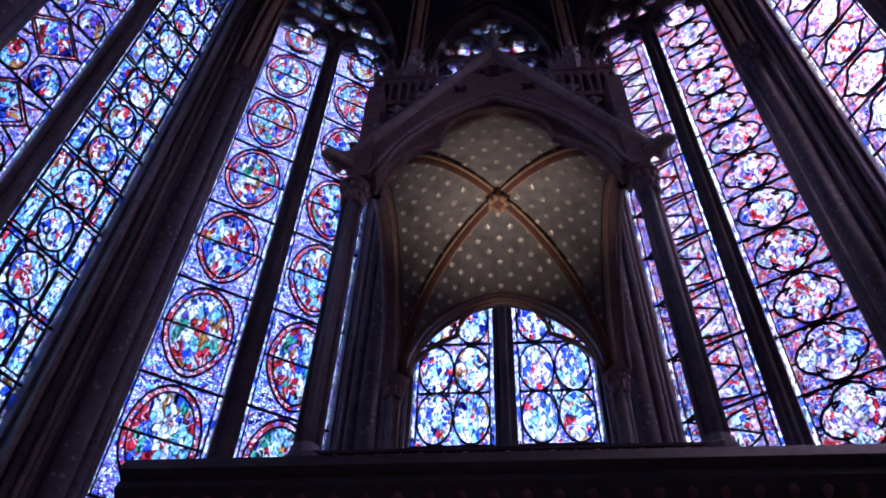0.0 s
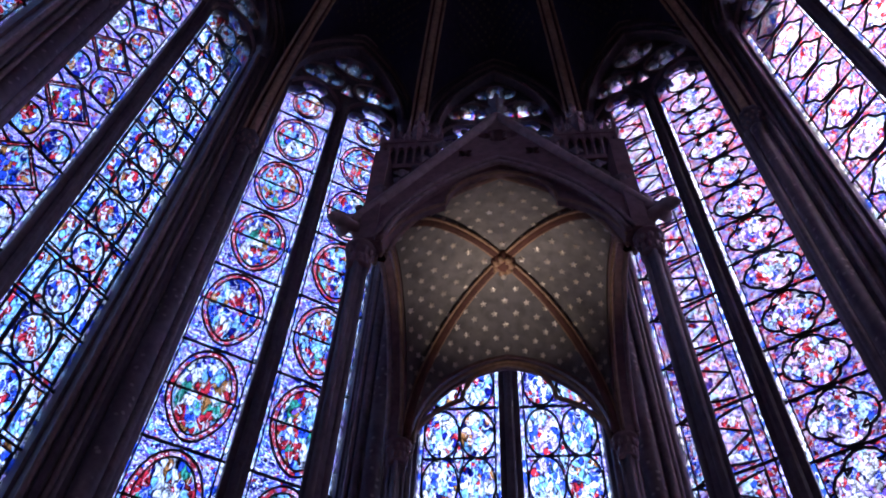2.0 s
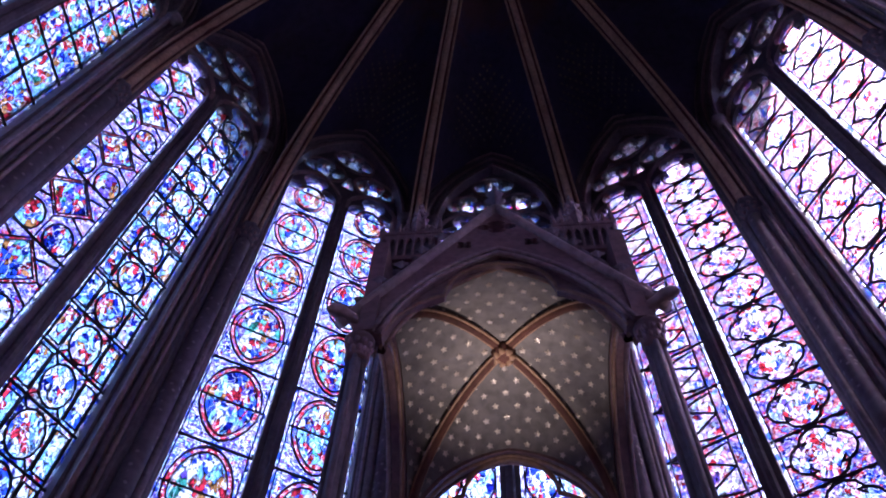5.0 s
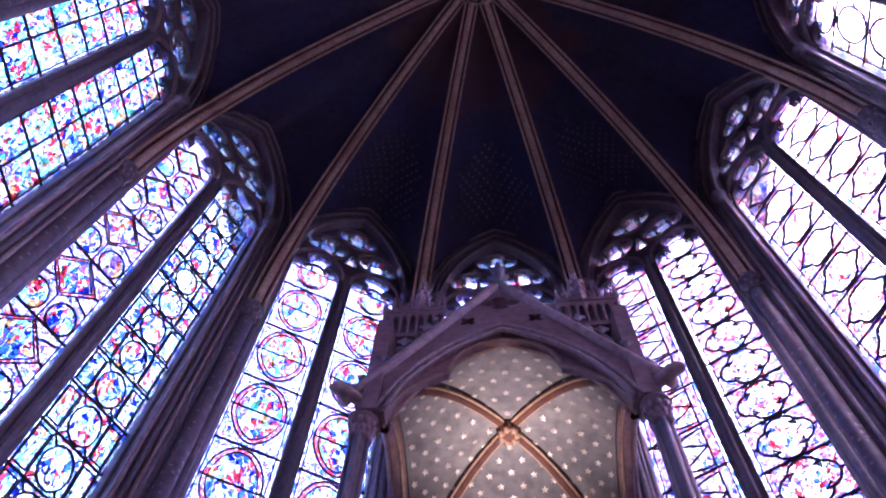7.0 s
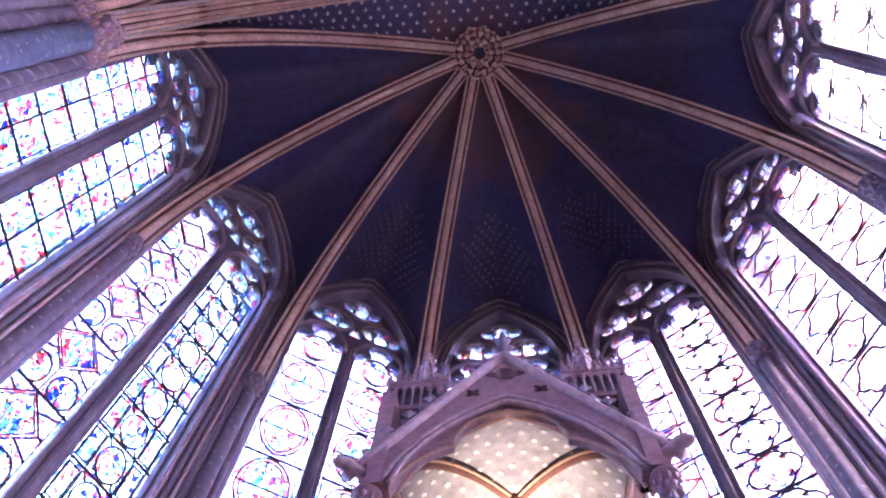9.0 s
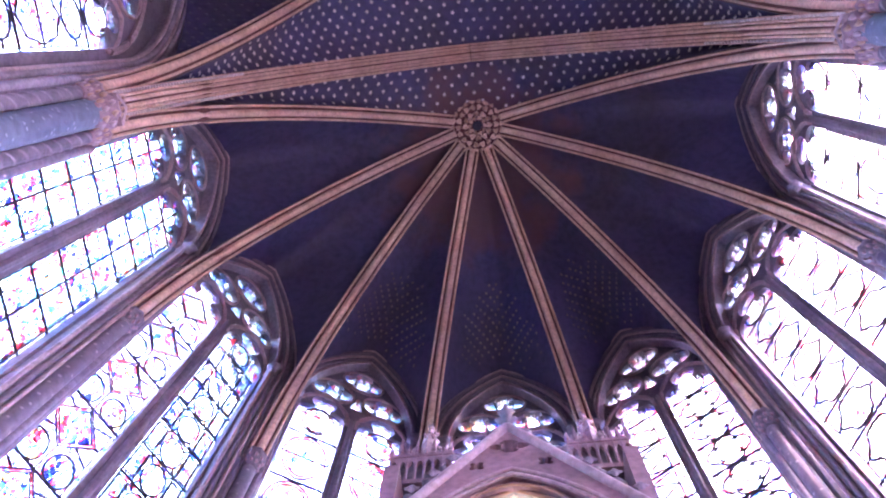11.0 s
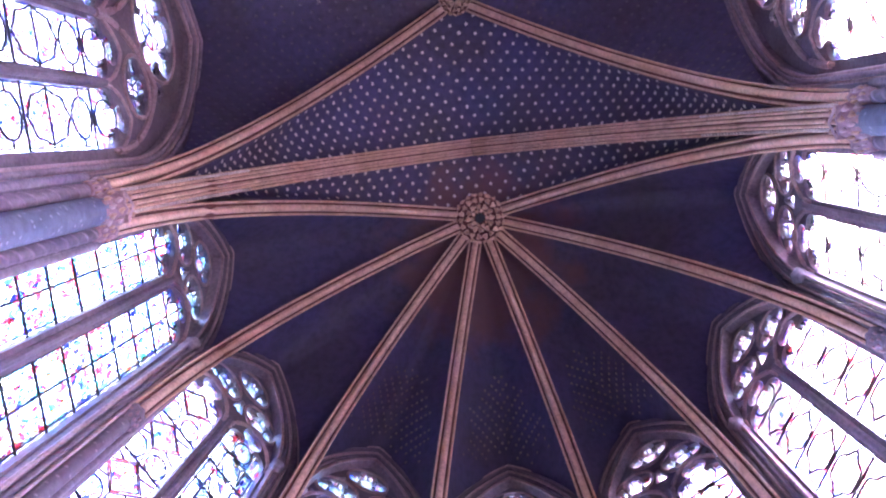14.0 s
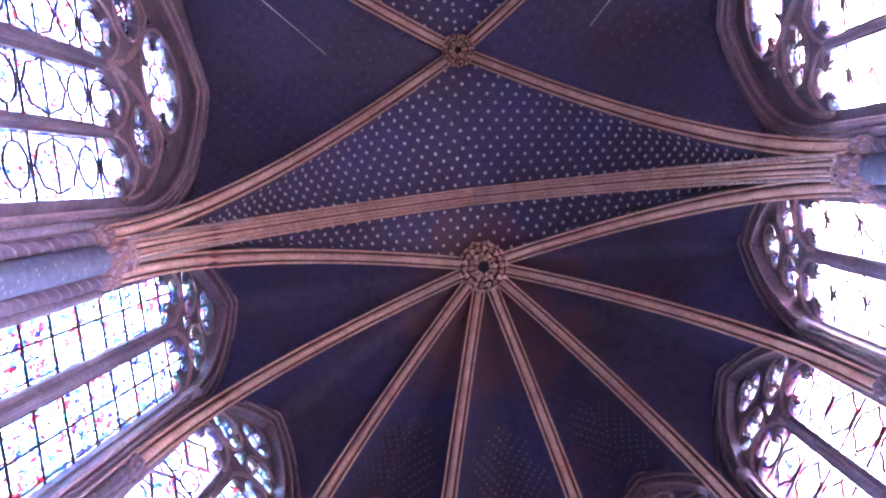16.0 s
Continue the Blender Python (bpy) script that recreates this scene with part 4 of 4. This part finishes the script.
# four arched faces with gables
GABLE = 8.94
for side in range(4):
    turn = Matrix.Translation((0, CY, 0)) @ Matrix.Rotation(side * math.pi / 2, 4, "Z")
    wide = CW if side % 2 == 0 else half
    deep = half if side % 2 == 0 else CW
    zs, za = at_can(CS), at_can(CA)
    rise = za - zs
    if side == 0:
        outer = [(-wide - 0.12, zs), (-wide + 0.1, zs)] + pointed(wide - 0.1, zs, rise, 12)[::-1] + [(wide - 0.1, zs), (wide + 0.12, zs), (wide + 0.16, at_can(7.2)), (0, at_can(GABLE)), (-wide - 0.16, at_can(7.2))]
        holes = [[(q[0] * 1.5, q[1]) for q in foil(0, at_can(8.6), 0.115, 4, 0, 5, 0.56)], foil(-0.3, at_can(8.28), 0.075, 4, 45, 4), foil(0.3, at_can(8.28), 0.075, 4, 45, 4)]
    else:
        outer = [(-wide - 0.12, zs), (-wide + 0.1, zs)] + arch(wide - 0.1, zs, rise, 12)[::-1] + [(wide - 0.1, zs), (wide + 0.12, zs), (wide + 0.1, at_can(8.38)), (-wide - 0.1, at_can(8.38))]
        holes = []
    bm = sheet(outer, holes, -deep - 0.08, 0.13)
    bm.transform(turn)
    part("arch_face", bm, CANOPY, can)
    for off, q, y_, mt in ((0.0, 0.022, -0.11, CANOPY_ROLL), (0.06, 0.02, -0.115, CANOPY_ROLL), (-0.035, 0.02, 0.02, GILT)):
        pts = [Vector((x, -deep + y_, z)) for x, z in (pointed if side == 0 else arch)(wide - 0.1 + off, zs, rise + off * 1.2, 14)]
        bm = tube(bmesh.new(), [turn @ p for p in pts], q, 7)
        part("arch_roll", bm, mt, can, smooth=True)
# gable copings, crockets, corner beasts, finial
for s in (-1, 1):
    a, b = Vector((s * (CW + 0.24), FY - 0.08, at_can(7.11))), Vector((0, FY - 0.08, at_can(GABLE) + 0.04))
    part("coping", tube(bmesh.new(), [a.lerp(b, i / 10) for i in range(11)], 0.05, 8), CANOPY_ROLL, can, smooth=True)
    for i in range(1, 9):
        p = a.lerp(b, i / 9)
        k = part("crocket", lathe(bmesh.new(), [(0.02, 0.0), (0.05, 0.05), (0.06, 0.1), (0.02, 0.14)], 8, 0, 0, 3, 0.3), STONE_D, can, smooth=True)
        k.location = p + Vector((s * 0.01, 0.03, 0.03))
    bm = bmesh.new()
    p0 = Vector((s * (CW + 0.1), FY - 0.05, at_can(7.14)))
    tube(bm, [p0, p0 + Vector((s * 0.07, -0.05, 0.03)), p0 + Vector((s * 0.13, -0.09, 0.045)), p0 + Vector((s * 0.18, -0.13, 0.02)), p0 + Vector((s * 0.21, -0.17, -0.03))], [0.06, 0.05, 0.062, 0.055, 0.022], 9)
    for q in (-1, 1):
        tube(bm, [p0 + Vector((s * 0.13 + q * 0.04, -0.09, 0.07)), p0 + Vector((s * 0.11 + q * 0.055, -0.08, 0.13))], [0.022, 0.008], 6)
    part("corner_beast", bm, CANOPY_ROLL, can, smooth=True)
fin = part("finial", lathe(bmesh.new(), [(0.05, 0.0), (0.04, 0.12), (0.1, 0.18), (0.15, 0.26), (0.06, 0.34), (0.1, 0.42), (0.11, 0.48), (0.03, 0.58)], 16, 0, 0, 4, 0.3), STONE_D, can, smooth=True)
fin.scale = (0.6, 0.6, 0.9)
fin.location = (0, FY - 0.06, at_can(GABLE))
# turrets behind the gable, each with its arcade of little lancets
for s in (-1, 1):
    x0, x1 = sorted((s * 0.56, s * 1.13))
    y0, y1 = FY + 0.12, FY + 0.68
    z0 = at_can(8.42)
    tur = part("turret", box(bmesh.new(), x0 + 0.05, x1 - 0.05, y0 + 0.05, y1 - 0.05, z0, z0 + 0.5), STONE_D, can)
    part("turret_cornice", box(bmesh.new(), x0 - 0.04, x1 + 0.04, y0 - 0.04, y1 + 0.04, z0 - 0.05, z0 + 0.02), CANOPY, tur)
    part("turret_string", box(bmesh.new(), x0 - 0.01, x1 + 0.01, y0 - 0.01, y1 + 0.01, z0 + 0.5, z0 + 0.54), CANOPY, tur)
    for i in range(8):
        xx = x0 + (x1 - x0) * i / 7
        part("turret_shaft", tube(bmesh.new(), [(xx, y0 + 0.01, z0), (xx, y0 + 0.01, z0 + 0.5)], 0.016, 6), CANOPY, tur)
        tall = 0.1 + 0.16 * (i % 2) + 0.1 * random.random()
        part("turret_pinnacle", lathe(bmesh.new(), [(0.03, z0 + 0.52), (0.034, z0 + 0.56), (0.022, z0 + 0.6), (0.03, z0 + 0.63), (0.006, z0 + 0.63 + tall)], 6, xx, y0 + 0.02), CANOPY, tur)
        if i < 7:
            xm = xx + (x1 - x0) / 14
            part("turret_gablet", sheet([(xm - 0.035, z0 + 0.36), (xm, z0 + 0.44), (xm + 0.035, z0 + 0.36), (xm + 0.04, z0 + 0.48), (xm, z0 + 0.62), (xm - 0.04, z0 + 0.48)], (), y0, 0.04), CANOPY, tur)
        yy = y0 + (y1 - y0) * i / 7
        part("turret_shaft", tube(bmesh.new(), [(s * 1.12, yy, z0), (s * 1.12, yy, z0 + 0.5)], 0.016, 6), CANOPY, tur)
    xm = s * 0.79
    part("spire", lathe(bmesh.new(), [(0.13, z0 + 0.52), (0.12, z0 + 0.7), (0.15, z0 + 0.73), (0.07, z0 + 0.82), (0.05, z0 + 1.05), (0.08, z0 + 1.1), (0.03, z0 + 1.18), (0.05, z0 + 1.22), (0.012, z0 + 1.5)], 16, xm, y0 + 0.16, 4, 0.2), CANOPY, tur)
    for i in range(16):
        a, zz = i * 2.4, z0 + 0.58 + 0.05 * i
        rr = 0.15 - 0.0075 * i
        k = part("crocket", lathe(bmesh.new(), [(0.008, -0.02), (0.026, 0.0), (0.03, 0.022), (0.008, 0.04)], 7, 0, 0, 3, 0.35), CANOPY_ROLL if i % 2 else CANOPY, tur, smooth=True)
        k.location = (xm + rr * math.cos(a), y0 + 0.16 + rr * math.sin(a), zz)
    for dx, dy in ((-0.16, 0), (0.16, 0), (0, -0.14)):
        part("small_spire", lathe(bmesh.new(), [(0.04, z0 + 0.52), (0.045, z0 + 0.72), (0.06, z0 + 0.75), (0.01, z0 + 1.0)], 8, xm + dx, y0 + 0.16 + dy, 4, 0.15), CANOPY, tur)
# small rosettes along the attic
for s in (-1, 1):
    for i in range(4):
        k = part("rosette", lathe(bmesh.new(), [(0.05, -0.012), (0.055, 0.0), (0.02, 0.02)], 16, 0, 0, 4, 0.25), STONE, can)
        k.matrix_local = Matrix.Translation((s * (0.5 + 0.17 * i), FY - 0.11, at_can(8.42 - 0.24 * i))) @ Matrix.Rotation(radians(90), 4, "X")
# cusped inner edge of the front arch
zs, za = at_can(CS), at_can(CA)
top = pointed(CW - 0.09, zs, za - zs, 14)
cusp = []
lobes = [((-0.94, zs), (-0.46, at_can(7.5)), 0.09), ((-0.46, at_can(7.5)), (0, at_can(7.98)), 0.13), ((0, at_can(7.98)), (0.46, at_can(7.5)), 0.13), ((0.46, at_can(7.5)), (0.94, zs), 0.09)]
for (ax, az_), (bx, bz), bul in lobes:
    L = math.hypot(bx - ax, bz - az_)
    nx, nz = -(bz - az_) / L, (bx - ax) / L
    for i in range(8):
        v = i / 8
        q = bul * 4 * v * (1 - v)
        cusp.append((ax + (bx - ax) * v + nx * q, az_ + (bz - az_) * v + nz * q))
part("cusping", sheet(top + cusp, (), FY - 0.04, 0.06), CANOPY, can)
part("back_cusping", tube(bmesh.new(), [(x, BY, z) for x, z in cusp + [(0.94, zs)]], 0.026, 7), GILT, can, smooth=True)
part("cusp_edge", tube(bmesh.new(), [(x, FY - 0.05, z) for x, z in cusp + [(0.94, zs)]], 0.018, 6), GILT, can, smooth=True)

# the canopy's own little vault
CB = Vector((0, CY, at_can(8.3)))
cweb = bmesh.new()
CCELLS = []
for sx in (-1, 1):
    for sy in (-1, 1):
        foot = Vector((sx * (CW - 0.06), CY + sy * (half - 0.06), at_can(CS)))
        rb = arc(foot, CB)
        for mid in (Vector((0, CY + sy * (half - 0.06), at_can(CA) + 0.02)), Vector((sx * (CW - 0.06), CY, at_can(CA) + 0.02))):
            cell = (rb, arc(foot, mid), ridge(mid, CB, 0.02))
            CCELLS.append(cell)
            bm = web(*cell, 10, 12)
            CELLS.pop()
            me = bpy.data.meshes.new("t")
            bm.to_mesh(me)
            bm.free()
            cweb.from_mesh(me)
            bpy.data.meshes.remove(me)
        pts = [rb(0.99 * i / 16) for i in range(17)]
        d = Vector((CB.x - foot.x, CB.y - foot.y, 0)).normalized()
        ac = Vector((d.y, -d.x, 0))
        part("canopy_rib", swept(bmesh.new(), pts, ac, [(-0.04, 0.0), (-0.04, -0.03), (-0.018, -0.07), (0.018, -0.07), (0.04, -0.03), (0.04, 0.0)]), RIBRED, can, smooth=True)
        for q in (-0.036, 0.036):
            part("canopy_rib_roll", tube(bmesh.new(), [p + ac * q + Vector((0, 0, -0.035)) for p in pts], 0.016, 6), GILT, can, smooth=True)
bmesh.ops.recalc_face_normals(cweb, faces=cweb.faces)
part("canopy_vault", cweb, GREY, can, smooth=True)
part("canopy_boss", lathe(bmesh.new(), [(0.05, -0.15), (0.09, -0.13), (0.11, -0.05), (0.1, 0.02)], 16, CB.x, CB.y, 8, 0.1), RIBRED, can, smooth=True).location = (0, 0, CB.z)
for i in range(7):
    a = 2 * math.pi * i / 7
    k = part("boss_leaf", lathe(bmesh.new(), [(0.01, -0.04), (0.032, -0.02), (0.036, 0.01), (0.015, 0.04)], 8, 0, 0, 3, 0.3), GILT, can, smooth=True)
    k.location = (0.075 * math.cos(a), CB.y + 0.075 * math.sin(a), CB.z - 0.13)
part("canopy_roof", box(bmesh.new(), -CW - 0.1, CW + 0.1, FY + 0.12, BY + 0.1, at_can(8.36), at_can(8.46)), STONE_D, can)
cst = bmesh.new()
for rib, edge, rdg in CCELLS:
    for j in range(8):
        v = (j + 0.5) / 8
        wd = (web_point(rib, edge, rdg, 0, v) - web_point(rib, edge, rdg, 1, v)).length
        for i in range(int(wd / 0.17) + 1):
            u = 1 - (i + (0.5 if j % 2 else 0)) * 0.17 / max(wd, 0.01)
            if not 0.12 < u <= 1:
                continue
            p = web_point(rib, edge, rdg, u, v)
            nrm = (web_point(rib, edge, rdg, u - 0.04, v) - p).cross(web_point(rib, edge, rdg, u, v - 0.04) - p)
            if nrm.length < 1e-9:
                continue
            nrm.normalize()
            if nrm.dot(Vector((0, CY, 1)) - p) < 0:
                nrm = -nrm
            star(cst, p + nrm * 0.012, nrm, 0.038, 0.3)
part("star_gilding", cst, STAR, can, "gilded stars", kind="stuff")

part("crest", box(bmesh.new(), -1.08, 1.08, TF + 0.06, TF + 0.1, TH, TH + 0.085), RIBRED, tri)
part("crest_rail", box(bmesh.new(), -1.1, 1.1, TF + 0.045, TF + 0.115, TH + 0.085, TH + 0.105), WOOD, tri)
for i in range(9):
    x = -0.92 + i * 0.23
    part("chevron", tube(bmesh.new(), [(x - 0.1, TF + 0.045, TH + 0.012), (x, TF + 0.045, TH + 0.065), (x + 0.1, TF + 0.045, TH + 0.012)], 0.012, 6), GILT, tri)
    flower = part("crest_flower", lathe(bmesh.new(), [(0.02, -0.008), (0.024, 0.0), (0.008, 0.012)], 10, 0, 0, 5, 0.25), CANOPY_ROLL, tri)
    flower.matrix_local = Matrix.Translation((x + 0.115, TF + 0.05, TH + 0.055)) @ Matrix.Rotation(radians(90), 4, "X")

# warm uplight on the tribune floor
lamp = empty("uplight", Matrix.Translation((0, 3.05, TH)), "small warm uplight on the tribune floor", "lamp")
part("housing", lathe(bmesh.new(), [(0.14, 0.0), (0.14, 0.12), (0.12, 0.14)], 14), IRON, lamp)
bulb = new("bulb", bpy.data.lights.new("bulb", "AREA"))
bulb.data.shape, bulb.data.size, bulb.data.energy, bulb.data.color = "DISK", 0.14, 0.32, (1.0, 0.83, 0.66)
bulb.data.spread = radians(38)
bulb.matrix_world = Matrix.Translation((0, 3.05, TH + 0.17)) @ Matrix.Rotation(math.pi, 4, "X")

# thin hanging cables of the nave lights
for x, y, z in ((-2.62, -4.55, 18.6), (2.62, -4.46, 18.6)):
    c = part("lamp_cable", tube(bmesh.new(), [(x, y, 0.0), (x, y, z)], 0.009, 5), STAR)
    tagged(c, "thin lamp cable hanging from the vault", "cable", "cables")
